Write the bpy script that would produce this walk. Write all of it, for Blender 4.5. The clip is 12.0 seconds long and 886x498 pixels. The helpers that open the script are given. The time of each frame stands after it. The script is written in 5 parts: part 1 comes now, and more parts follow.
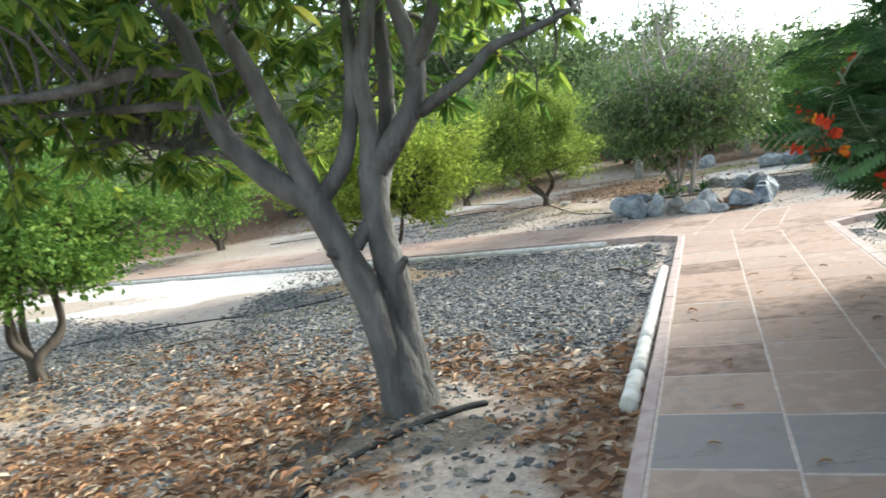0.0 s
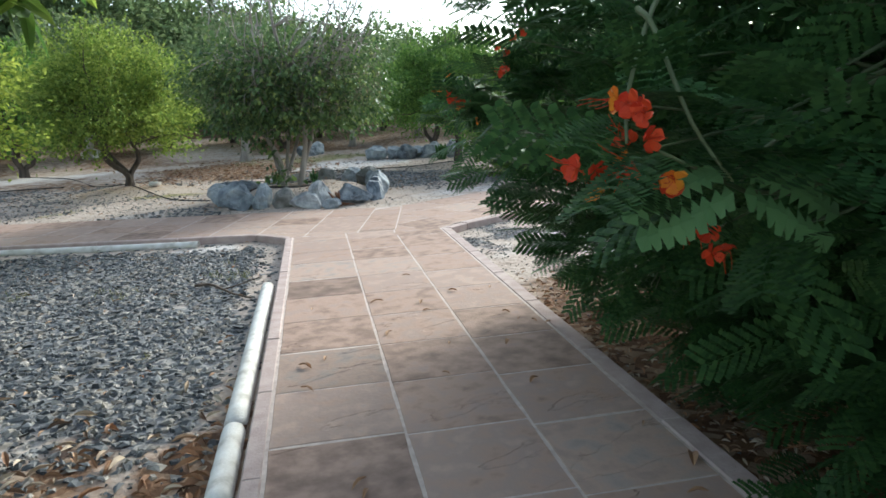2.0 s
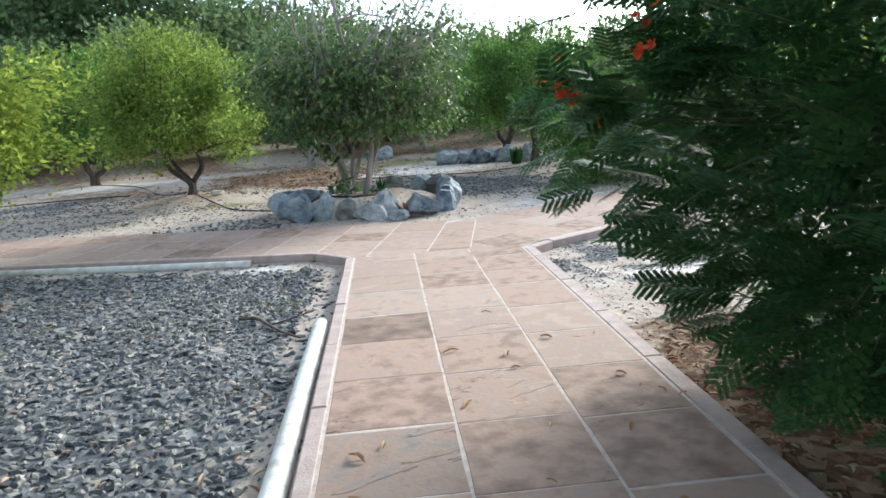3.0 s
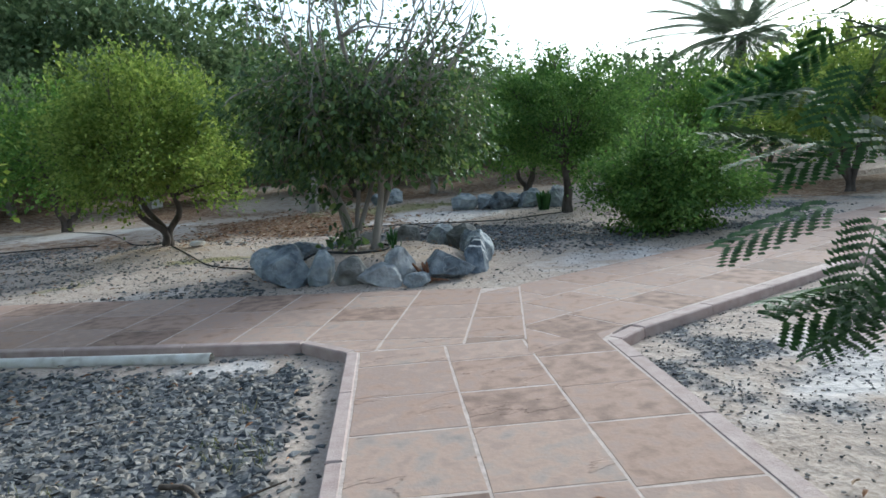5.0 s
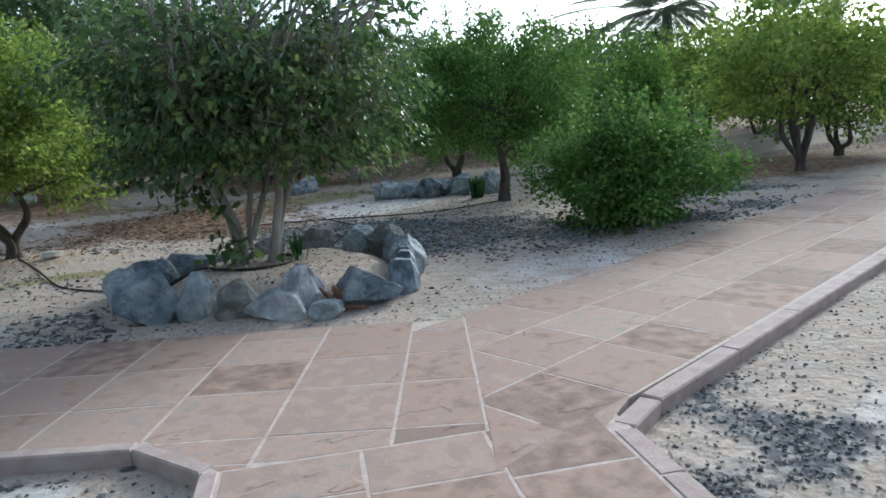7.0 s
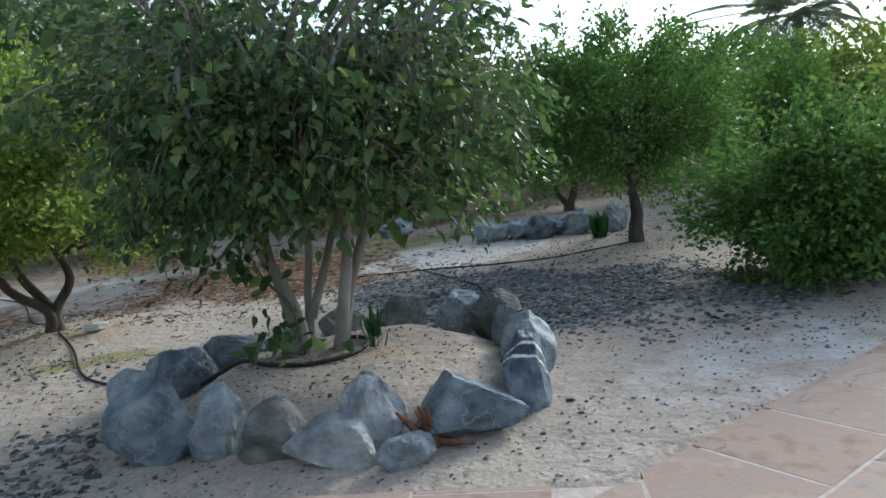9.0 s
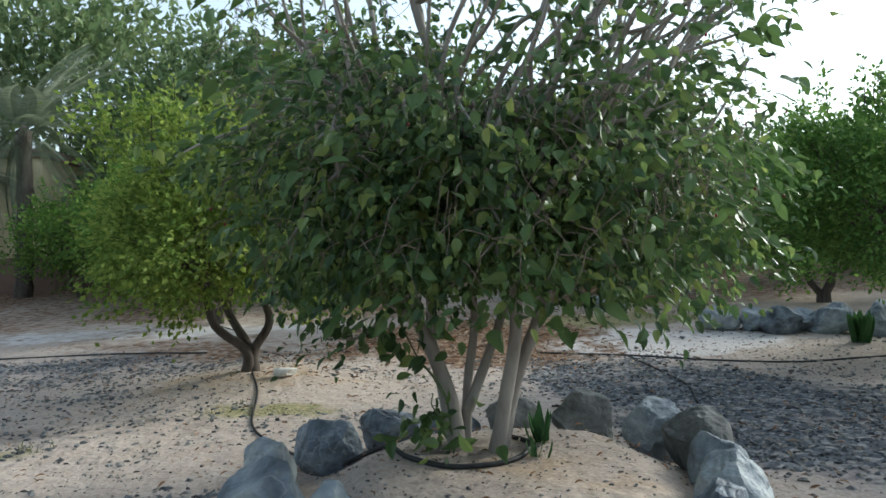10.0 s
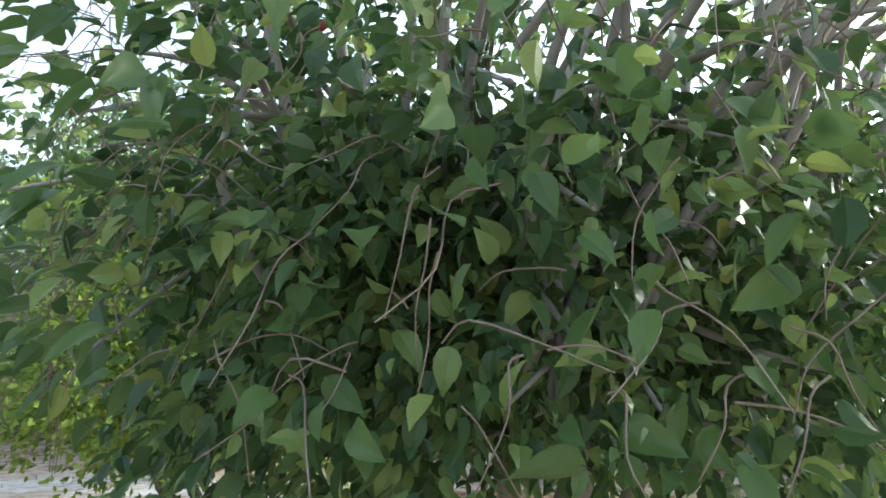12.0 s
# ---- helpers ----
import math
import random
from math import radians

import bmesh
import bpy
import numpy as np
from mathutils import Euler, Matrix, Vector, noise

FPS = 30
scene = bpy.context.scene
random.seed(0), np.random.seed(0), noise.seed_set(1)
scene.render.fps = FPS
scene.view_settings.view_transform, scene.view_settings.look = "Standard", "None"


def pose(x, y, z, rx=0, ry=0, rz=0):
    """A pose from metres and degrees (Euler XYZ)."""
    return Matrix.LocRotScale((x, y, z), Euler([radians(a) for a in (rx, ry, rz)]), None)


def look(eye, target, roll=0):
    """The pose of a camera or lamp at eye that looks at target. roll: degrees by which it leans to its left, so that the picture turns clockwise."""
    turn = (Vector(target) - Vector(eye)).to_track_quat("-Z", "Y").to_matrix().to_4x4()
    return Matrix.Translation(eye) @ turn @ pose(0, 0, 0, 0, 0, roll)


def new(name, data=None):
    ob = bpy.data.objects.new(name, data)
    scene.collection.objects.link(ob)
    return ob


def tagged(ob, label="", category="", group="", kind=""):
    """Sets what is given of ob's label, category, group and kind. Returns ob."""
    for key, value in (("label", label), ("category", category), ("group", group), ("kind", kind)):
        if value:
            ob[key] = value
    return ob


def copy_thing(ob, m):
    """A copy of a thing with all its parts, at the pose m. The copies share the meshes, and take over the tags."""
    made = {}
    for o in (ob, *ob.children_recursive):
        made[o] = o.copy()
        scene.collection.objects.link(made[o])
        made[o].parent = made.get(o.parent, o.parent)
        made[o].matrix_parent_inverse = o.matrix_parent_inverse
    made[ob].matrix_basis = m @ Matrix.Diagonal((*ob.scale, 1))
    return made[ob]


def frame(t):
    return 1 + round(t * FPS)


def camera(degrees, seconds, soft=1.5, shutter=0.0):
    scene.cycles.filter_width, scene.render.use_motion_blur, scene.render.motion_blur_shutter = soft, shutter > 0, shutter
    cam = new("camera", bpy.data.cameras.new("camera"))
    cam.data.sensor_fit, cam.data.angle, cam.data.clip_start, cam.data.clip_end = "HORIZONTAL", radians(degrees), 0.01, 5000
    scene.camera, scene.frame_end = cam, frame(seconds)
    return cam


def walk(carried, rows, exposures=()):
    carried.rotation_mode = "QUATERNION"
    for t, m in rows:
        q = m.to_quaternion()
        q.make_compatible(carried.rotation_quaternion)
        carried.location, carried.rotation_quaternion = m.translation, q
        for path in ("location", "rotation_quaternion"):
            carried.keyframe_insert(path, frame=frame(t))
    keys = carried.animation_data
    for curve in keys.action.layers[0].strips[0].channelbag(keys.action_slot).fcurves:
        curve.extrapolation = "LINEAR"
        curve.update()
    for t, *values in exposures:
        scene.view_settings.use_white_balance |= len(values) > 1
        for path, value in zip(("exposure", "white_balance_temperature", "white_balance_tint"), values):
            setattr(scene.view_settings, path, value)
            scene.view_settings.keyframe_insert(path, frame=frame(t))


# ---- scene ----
cam = camera(65.5, 12.0, soft=1.6, shutter=0.12)
PATH = [
    (0, (0.261, -0.138, 1.434), (0.229, 1.848, 1.205), -9.4),
    (0.5, (0.386, 0.399, 1.365), (0.782, 2.344, 1.119), -2.4),
    (1, (0.464, 0.855, 1.357), (1.048, 2.738, 1.021), -1.3),
    (1.5, (0.629, 1.231, 1.389), (1.402, 3.048, 1.073), -1.8),
    (2, (0.868, 1.692, 1.396), (1.875, 3.371, 0.988), -2.9),
    (2.5, (1.086, 2.164, 1.34), (2.054, 3.862, 0.913), -3.4),
    (3, (1.313, 2.676, 1.385), (2.146, 4.452, 0.994), -3.8),
    (3.5, (1.458, 3.127, 1.406), (2.336, 4.884, 1.028), -4.1),
    (3.7, (1.552, 3.332, 1.382), (2.388, 5.121, 1.067), -3.0),
    (5.3, (2.101, 4.987, 1.321), (2.94, 6.782, 1.049), -3.7),
    (5.5, (2.176, 5.128, 1.319), (3.042, 6.906, 1.028), -3.7),
    (6, (2.376, 5.553, 1.313), (3.367, 7.256, 0.968), -4.3),
    (6.5, (2.59, 5.952, 1.314), (3.691, 7.574, 0.918), -6.1),
    (7, (2.85, 6.349, 1.361), (3.868, 8.036, 1.018), -4.3),
    (7.2, (3.009, 6.576, 1.332), (4.052, 8.249, 0.995), -2.1),
    (8.8, (3.68, 8.085, 1.361), (4.466, 9.909, 1.118), -6.5),
    (9, (3.75, 8.217, 1.371), (4.523, 10.047, 1.144), -6.8),
    (9.5, (4.058, 8.554, 1.383), (4.455, 10.512, 1.291), -4.6),
    (10, (4.275, 8.839, 1.447), (4.431, 10.833, 1.44), -2.1),
    (10.5, (4.404, 9.371, 1.479), (4.681, 11.352, 1.455), -1.6),
    (11, (4.486, 9.845, 1.437), (4.439, 11.842, 1.533), -1.8),
    (11.5, (4.535, 10.224, 1.371), (4.466, 12.208, 1.611), -0.6),
    (12.0, (4.53, 10.62, 1.40), (4.565, 12.575, 1.823), 0.3),
]
walk(cam, [(t, look(eye, target, roll)) for t, eye, target, roll in PATH],
     [(t, e, k, 1) for t, e, k in ((0.0, 1.72, 6150), (1.5, 1.18, 6000), (2.3, 1.27, 5800), (3.0, 1.4, 5700), (3.5, 1.25, 5650), (5.5, 0.68, 5500), (7.0, 0.68, 5450), (9.0, 0.72, 5500), (10.0, 0.9, 5850), (11.0, 1.0, 6000), (12.0, 1.95, 5950))])
# ---------------------------------------------------------------- world and sun
world = bpy.data.worlds.new("dusk_sky")
scene.world = world
world.use_nodes = True
wn, wl = world.node_tree.nodes, world.node_tree.links
sky = wn.new("ShaderNodeTexSky")
sky.sky_type = "NISHITA"
sky.sun_disc = False
SUN_ELEV, SUN_AZ = 25.0, 64.0          # degrees; azimuth clockwise from +y
sky.sun_elevation, sky.sun_rotation = radians(SUN_ELEV), radians(SUN_AZ)
sky.air_density, sky.dust_density, sky.ozone_density = 1.0, 1.6, 1.0
wn["Background"].inputs["Strength"].default_value = 0.135
haze = wn.new("ShaderNodeHueSaturation")
haze.inputs["Saturation"].default_value, haze.inputs["Value"].default_value = 0.5, 1.2
wl.new(sky.outputs["Color"], haze.inputs["Color"])
wl.new(haze.outputs["Color"], wn["Background"].inputs["Color"])
sun_data = bpy.data.lights.new("sun", "SUN")
sun_data.energy, sun_data.angle, sun_data.color = 2.1, radians(16), (1.0, 0.92, 0.80)
sun = new("sun", sun_data)
az, el = radians(SUN_AZ), radians(SUN_ELEV)
sun.matrix_world = look((40 * math.sin(az), 40 * math.cos(az), 40 * math.tan(el)), (0, 0, 0))

# ---------------------------------------------------------------- plan
PO = Vector((3.31, 9.24))                      # left corner where the near path meets the crossing
PU, PV = Vector((0.935, -0.354)), Vector((0.354, 0.935))
PATH_W = 1.89
BD, BN = Vector((-0.845, 0.535)), Vector((0.535, 0.845))   # path that goes off to the left: along, across
B0, B1 = 9.85, 11.72
CD, CN = Vector((0.979, 0.204)), Vector((-0.204, 0.979))   # path that goes off to the right
C0, C1 = 7.27, 9.17
RING = Vector((4.9, 12.72))


def uv(u, v):
    p = PO + PU * u + PV * v
    return p.x, p.y


def to_uv(x, y):
    d = Vector((x, y)) - PO
    return d.dot(PU), d.dot(PV)


def smooth(a, b, x):
    t = min(1.0, max(0.0, (x - a) / (b - a)))
    return t * t * (3 - 2 * t)


def blob(x, y, cx, cy, rx, ry=None):
    """1 inside an uneven patch, 0 outside."""
    ry = ry or rx
    d = math.hypot((x - cx) / rx, (y - cy) / ry)
    d += 0.45 * noise.noise((x * 0.9, y * 0.9, cx)) + 0.35 * noise.noise((x * 2.6, y * 2.6, cy))
    return 1 - smooth(0.35, 1.25, d)


def n2(x, y, f, seed=0.0):
    return noise.noise((x * f, y * f, seed))


def in_left_bed(x, y):
    u, v = to_uv(x, y)
    return u < 0 and x * BN.x + y * BN.y < B0


def in_right_bed(x, y):
    u, v = to_uv(x, y)
    return u > PATH_W and x * CN.x + y * CN.y < C0


def on_path(x, y, grow=0.0):
    u, v = to_uv(x, y)
    if -grow < u < PATH_W + grow and v < 0.6:
        return True
    c = x * BN.x + y * BN.y
    if B0 - grow < c < B1 + grow and x < 5.2:
        return True
    c = x * CN.x + y * CN.y
    if C0 - grow < c < C1 + grow and x > 4.2:
        return True
    return False


def ground_z(x, y):
    r = math.hypot(x - RING.x, (y - RING.y) / 1.08)
    rough = 0.022 * n2(x, y, 0.9, 3.1) + 0.014 * n2(x, y, 2.7, 7.7) + 0.004 * n2(x, y, 9.0, 1.3)
    if on_path(x, y, 0.02):
        return -0.075
    if in_left_bed(x, y):
        z = -0.085 + rough
        z += 0.11 * math.exp(-((x + 0.16) ** 2 + (y - 4.0) ** 2) / 0.5)       # soil heaped at the trunk
        z += 0.12 * math.exp(-((x + 0.9) ** 2 + (y - 10.5) ** 2) / 0.7)
    elif in_right_bed(x, y):
        z = -0.075 + rough
    else:
        z = -0.022 + rough
        z += 0.16 * math.exp(-((x - 2.7) ** 2 + (y - 16.9) ** 2) / 0.9)
        z += 0.05 * math.exp(-((x - 10.2) ** 2 + (y - 16.2) ** 2) / 1.2) + 0.13 * smooth(17.5, 21, y)
        z += 0.6 * smooth(24, 40, y) + 0.9 * smooth(30, 60, math.hypot(x, y))
        if r < 1.6:
            z += 0.21 * (1 - smooth(0.75, 1.3, r)) + 0.03 * n2(x, y, 2.0, 5.0) * (r < 1.3)
    return z


# densities of what covers the ground
def gravel_at(x, y):
    if on_path(x, y, 0.03) or math.hypot(x - RING.x, y - RING.y) < 1.5:
        return 0.0
    if in_left_bed(x, y):
        g = 1.0 - 0.9 * blob(x, y, -0.9, 10.2, 1.5, 1.1)
        g *= 0.16 + 0.84 * smooth(4.3, 6.2, y + 0.25 * x + 0.8 * n2(x, y, 0.8, 2.0))
        g *= 1 - smooth(9.2, 10.6, y + 0.9 * x + 4.5) * (x < -2.2) * smooth(-2.2, -3.2, x)
        c = x * BN.x + y * BN.y
        g *= 1 - 0.9 * smooth(B0 - 0.55, B0 - 0.25, c + 0.2 * n2(x, y, 1.5))
        u, v = to_uv(x, y)
        g *= 1 - 0.85 * smooth(-0.34, -0.16, u + 0.15 * n2(x, y, 1.3, 9.0))
        g *= 0.82 + 0.4 * n2(x, y, 1.3, 14.0) + 0.25 * n2(x, y, 4.0, 15.0)
        g *= 1 - 0.9 * smooth(B0 - 2.5, B0 - 1.7, c) * smooth(-0.4, -1.6, x)
        return max(g, 0.0)
    if in_right_bed(x, y):
        g = 0.75 * blob(x, y, 5.35, 7.9, 0.9, 1.15) * max(0.15, 0.6 + 1.3 * n2(x, y, 2.6, 6.0)) + 0.22 * max(0, n2(x, y, 1.1, 4.0)) + 0.3 * blob(x, y, 7.4, 7.6, 0.9, 0.6)
        return min(1.0, g) * smooth(4.6, 6.6, y)
    g = 1.0 * blob(x, y, 7.7, 14.0, 2.1, 1.9) + 0.9 * blob(x, y, 6.6, 16.2, 1.6, 1.4) + 0.7 * blob(x, y, 10.5, 12.3, 2.4, 0.6) + 0.7 * blob(x, y, 14.0, 14.4, 3.6, 1.5)
    g += 0.5 * smooth(17, 21, y) * max(0.0, n2(x, y, 0.4, 19.0) + 0.25) + 0.5 * blob(x, y, 0.3, 17.6, 4.5, 1.9) * (0.6 + n2(x, y, 1.8, 12.0)) + 0.32 * blob(x, y, 1.4, 14.9, 2.8, 1.1) + 0.3 * blob(x, y, 3.0, 12.6, 1.0, 0.9) + 0.45 * blob(x, y, -0.5, 18.5, 2.4, 1.6) + 0.25 * max(0, n2(x, y, 0.5, 8.0))
    g *= 1 - blob(x, y, 2.7, 16.9, 1.3, 1.0)
    g *= 0.7 + 0.6 * n2(x, y, 1.4, 16.0)
    return max(0.0, min(1.0, g))


def litter_at(x, y):
    if in_left_bed(x, y):
        l = 1.0 * blob(x, y, -1.2, 4.6, 2.4, 1.7) + 0.9 * blob(x, y, -2.3, 3.7, 2.0, 1.3) + 0.8 * blob(x, y, 0.75, 3.7, 0.55, 1.3) + 0.45 * blob(x, y, -3.2, 6.5, 2.4, 1.6)
        u, v = to_uv(x, y)
        l += 0.9 * smooth(-0.55, -0.1, u) * (1 - smooth(-4.6, -3.6, v)) * smooth(-9, -7, v)
        l *= (1 - 0.65 * blob(x, y, 0.15, 3.9, 0.6, 0.8)) * (0.72 + 0.5 * n2(x, y, 1.6, 27.0))
        return min(1.0, l)
    if in_right_bed(x, y):
        return 0.95 * (1 - smooth(5.2, 6.4, y + 0.5 * n2(x, y, 1.2))) * smooth(-2, 1.0, y)
    far = (0.45 + 0.5 * n2(x, y, 0.35, 17.0)) * smooth(20.5, 25.0, y) + 0.35 * smooth(15, 18, y) * max(0.0, n2(x, y, 0.45, 6.0) + 0.4)
    return min(1.0, far + 0.85 * blob(x, y, 5.2, 19.2, 2.1, 2.0) + 0.6 * blob(x, y, 17.5, 15.5, 4.5, 2.6) + 0.4 * blob(x, y, 1.0, 19.5, 2.0, 1.2))


def dark_soil_at(x, y):
    # Wet soil round the mango trunk; the two further patches are only darkened.
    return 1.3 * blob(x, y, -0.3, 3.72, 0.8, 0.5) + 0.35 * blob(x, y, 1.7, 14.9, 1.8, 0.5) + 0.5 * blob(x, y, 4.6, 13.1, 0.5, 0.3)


def green_at(x, y):
    g = 0.7 * blob(x, y, 2.9, 15.3, 0.9, 0.35) + 0.8 * blob(x, y, 7.8, 20.5, 2.2, 0.9) + 0.5 * blob(x, y, 1.2, 14.3, 0.7, 0.3)
    g += 0.5 * blob(x, y, 2.2, 8.2, 0.5, 0.4) + 0.6 * blob(x, y, -1.6, 8.4, 1.6, 0.6) + 0.4 * blob(x, y, 13.5, 15.5, 3, 1.5) + 0.5 * blob(x, y, -3.6, 7.0, 2.4, 0.8)
    return min(1.0, g) * (not on_path(x, y))


def pale_at(x, y):
    p = 0.42 * blob(x, y, 7.2, 11.3, 1.8, 0.7) + 0.9 * blob(x, y, 8.2, 18.2, 1.8, 1.2) + 0.8 * blob(x, y, -1.0, 21.5, 4.0, 0.9)
    c = x * BN.x + y * BN.y
    p += 1.0 * smooth(B0 - 2.3, B0 - 1.6, c) * (c < B0) * smooth(-0.6, -1.8, x)
    p += 0.8 * blob(x, y, 2.55, 9.55, 0.5, 0.3) + 0.6 * smooth(17, 20, y) * max(0.0, n2(x, y, 0.5, 23.0)) + 0.9 * blob(x, y, -5.6, 11.8, 3.0, 0.9) + 0.6 * blob(x, y, 6.2, 7.0, 1.2, 1.2) + 0.4 * blob(x, y, 2.2, 12.9, 1.6, 0.4)
    return min(1.0, p)


def ochre_at(x, y):
    return 0.9 * blob(x, y, -3.6, 6.1, 2.0, 0.6) + 0.9 * blob(x, y, -0.8, 9.9, 1.3, 0.8) + 0.34 * blob(x, y, 2.7, 16.6, 1.4, 0.9) + 0.28 * blob(x, y, 4.9, 12.6, 1.2, 1.0)


# ---------------------------------------------------------------- materials
def ramp_node(nt, stops):
    r = nt.nodes.new("ShaderNodeValToRGB")
    while len(r.color_ramp.elements) < len(stops):
        r.color_ramp.elements.new(0.5)
    for e, (p, c) in zip(r.color_ramp.elements, stops):
        e.position, e.color = p, (*c, 1)
    return r


def material(name, stops, scale=6.0, detail=5.0, rough=0.8, rand=0.0, source="", bump=0.2, bump_scale=60.0, through_light=0.0,
             stretch=(1, 1, 1), metal=0.0, big=0.0, big_scale=0.7, spec=0.3, bump_dist=0.01):
    """Noise-varied surface. rand: share of the per-piece variation, source 'island' or 'object'."""
    m = bpy.data.materials.new(name)
    m.use_nodes = True
    nt = m.node_tree
    n, l = nt.nodes, nt.links
    bsdf = n["Principled BSDF"]
    geo = n.new("ShaderNodeNewGeometry")
    mp = n.new("ShaderNodeMapping")
    mp.inputs["Scale"].default_value = stretch
    l.new(geo.outputs["Position"], mp.inputs["Vector"])
    t1 = n.new("ShaderNodeTexNoise")
    t1.inputs["Scale"].default_value, t1.inputs["Detail"].default_value = scale, detail
    l.new(mp.outputs["Vector"], t1.inputs["Vector"])
    fac = t1.outputs["Fac"]
    if big:
        t0 = n.new("ShaderNodeTexNoise")
        t0.inputs["Scale"].default_value, t0.inputs["Detail"].default_value = big_scale, 3.0
        l.new(geo.outputs["Position"], t0.inputs["Vector"])
        mx = n.new("ShaderNodeMix")
        mx.inputs[0].default_value = big
        l.new(fac, mx.inputs[2]), l.new(t0.outputs["Fac"], mx.inputs[3])
        fac = mx.outputs[0]
    if rand:
        if source == "object":
            info = n.new("ShaderNodeObjectInfo")
            rnd = info.outputs["Random"]
        else:
            rnd = geo.outputs["Random Per Island"]
        mx = n.new("ShaderNodeMix")
        mx.inputs[0].default_value = rand
        l.new(fac, mx.inputs[2]), l.new(rnd, mx.inputs[3])
        fac = mx.outputs[0]
    r = ramp_node(nt, stops)
    l.new(fac, r.inputs["Fac"])
    l.new(r.outputs["Color"], bsdf.inputs["Base Color"])
    bsdf.inputs["Roughness"].default_value, bsdf.inputs["Metallic"].default_value = rough, metal
    bsdf.inputs["Specular IOR Level"].default_value = spec
    if bump:
        t2 = n.new("ShaderNodeTexNoise")
        t2.inputs["Scale"].default_value, t2.inputs["Detail"].default_value = bump_scale, 6.0
        l.new(mp.outputs["Vector"], t2.inputs["Vector"])
        b = n.new("ShaderNodeBump")
        b.inputs["Strength"].default_value, b.inputs["Distance"].default_value = bump, bump_dist
        l.new(t2.outputs["Fac"], b.inputs["Height"])
        l.new(b.outputs["Normal"], bsdf.inputs["Normal"])
    if through_light:
        tr = n.new("ShaderNodeBsdfTranslucent")
        l.new(r.outputs["Color"], tr.inputs["Color"])
        mixer = n.new("ShaderNodeMixShader")
        mixer.inputs[0].default_value = through_light
        l.new(bsdf.outputs[0], mixer.inputs[1]), l.new(tr.outputs[0], mixer.inputs[2])
        l.new(mixer.outputs[0], n["Material Output"].inputs["Surface"])
    return m


def ground_material():
    m = bpy.data.materials.new("sandy_ground")
    m.use_nodes = True
    nt = m.node_tree
    n, l = nt.nodes, nt.links
    bsdf = n["Principled BSDF"]
    bsdf.inputs["Roughness"].default_value, bsdf.inputs["Specular IOR Level"].default_value = 0.95, 0.1
    geo = n.new("ShaderNodeNewGeometry")

    def tex(scale, detail=6.0):
        t = n.new("ShaderNodeTexNoise")
        t.inputs["Scale"].default_value, t.inputs["Detail"].default_value = scale, detail
        l.new(geo.outputs["Position"], t.inputs["Vector"])
        return t.outputs["Fac"]

    def cells(scale):
        t = n.new("ShaderNodeTexVoronoi")
        t.inputs["Scale"].default_value = scale
        l.new(geo.outputs["Position"], t.inputs["Vector"])
        sep = n.new("ShaderNodeSeparateColor")
        l.new(t.outputs["Color"], sep.inputs[0])
        return sep.outputs[0], t.outputs["Distance"]

    def mix(f, a, b):
        x = n.new("ShaderNodeMix")
        x.data_type = "RGBA"
        l.new(f, x.inputs[0]), l.new(a, x.inputs[6]), l.new(b, x.inputs[7])
        return x.outputs[2]

    def ramp(f, stops):
        r = ramp_node(nt, stops)
        l.new(f, r.inputs["Fac"])
        return r.outputs["Color"]

    def mask(name, breakup):
        a = n.new("ShaderNodeAttribute")
        a.attribute_name = name
        mul = n.new("ShaderNodeMath")
        mul.operation = "MULTIPLY_ADD"
        l.new(breakup, mul.inputs[0])
        mul.inputs[1].default_value = 1.1
        l.new(a.outputs["Fac"], mul.inputs[2])
        mr = n.new("ShaderNodeMapRange")
        mr.inputs[1].default_value, mr.inputs[2].default_value = 0.78, 1.15
        l.new(mul.outputs[0], mr.inputs[0])
        return mr.outputs[0]

    fine, mid = tex(38.0), tex(3.2)
    cell, dist = cells(22.0)
    lcell, ldist = cells(15.0)
    sand = mix(mid, ramp(fine, [(0.3, (0.32, 0.245, 0.19)), (0.7, (0.47, 0.375, 0.30))]), ramp(fine, [(0.3, (0.41, 0.345, 0.295)), (0.7, (0.56, 0.49, 0.435))]))
    col = mix(mask("pale", mid), sand, ramp(fine, [(0.3, (0.51, 0.46, 0.425)), (0.7, (0.67, 0.62, 0.58))]))
    col = mix(mask("ochre", mid), col, ramp(fine, [(0.3, (0.33, 0.225, 0.13)), (0.7, (0.48, 0.35, 0.23))]))
    col = mix(mask("green", mid), col, ramp(fine, [(0.35, (0.16, 0.17, 0.07)), (0.65, (0.40, 0.33, 0.20))]))
    col = mix(mask("gravel", tex(9.0)), col, ramp(cell, [(0.0, (0.07, 0.074, 0.085)), (0.6, (0.16, 0.162, 0.17)), (1.0, (0.36, 0.34, 0.31))]))
    col = mix(mask("litter", tex(6.0)), col, ramp(lcell, [(0.0, (0.09, 0.052, 0.034)), (0.5, (0.20, 0.115, 0.068)), (1.0, (0.33, 0.245, 0.175))]))
    col = mix(mask("dark_soil", mid), col, ramp(fine, [(0.3, (0.10, 0.085, 0.07)), (0.7, (0.19, 0.165, 0.14))]))
    l.new(col, bsdf.inputs["Base Color"])
    b1 = n.new("ShaderNodeBump")
    b1.inputs["Strength"].default_value, b1.inputs["Distance"].default_value = 0.55, 0.015
    l.new(tex(26.0, 8.0), b1.inputs["Height"])
    b2 = n.new("ShaderNodeBump")
    b2.inputs["Strength"].default_value, b2.inputs["Distance"].default_value = 0.7, 0.06
    l.new(tex(7.0, 6.0), b2.inputs["Height"])
    l.new(b1.outputs["Normal"], b2.inputs["Normal"])
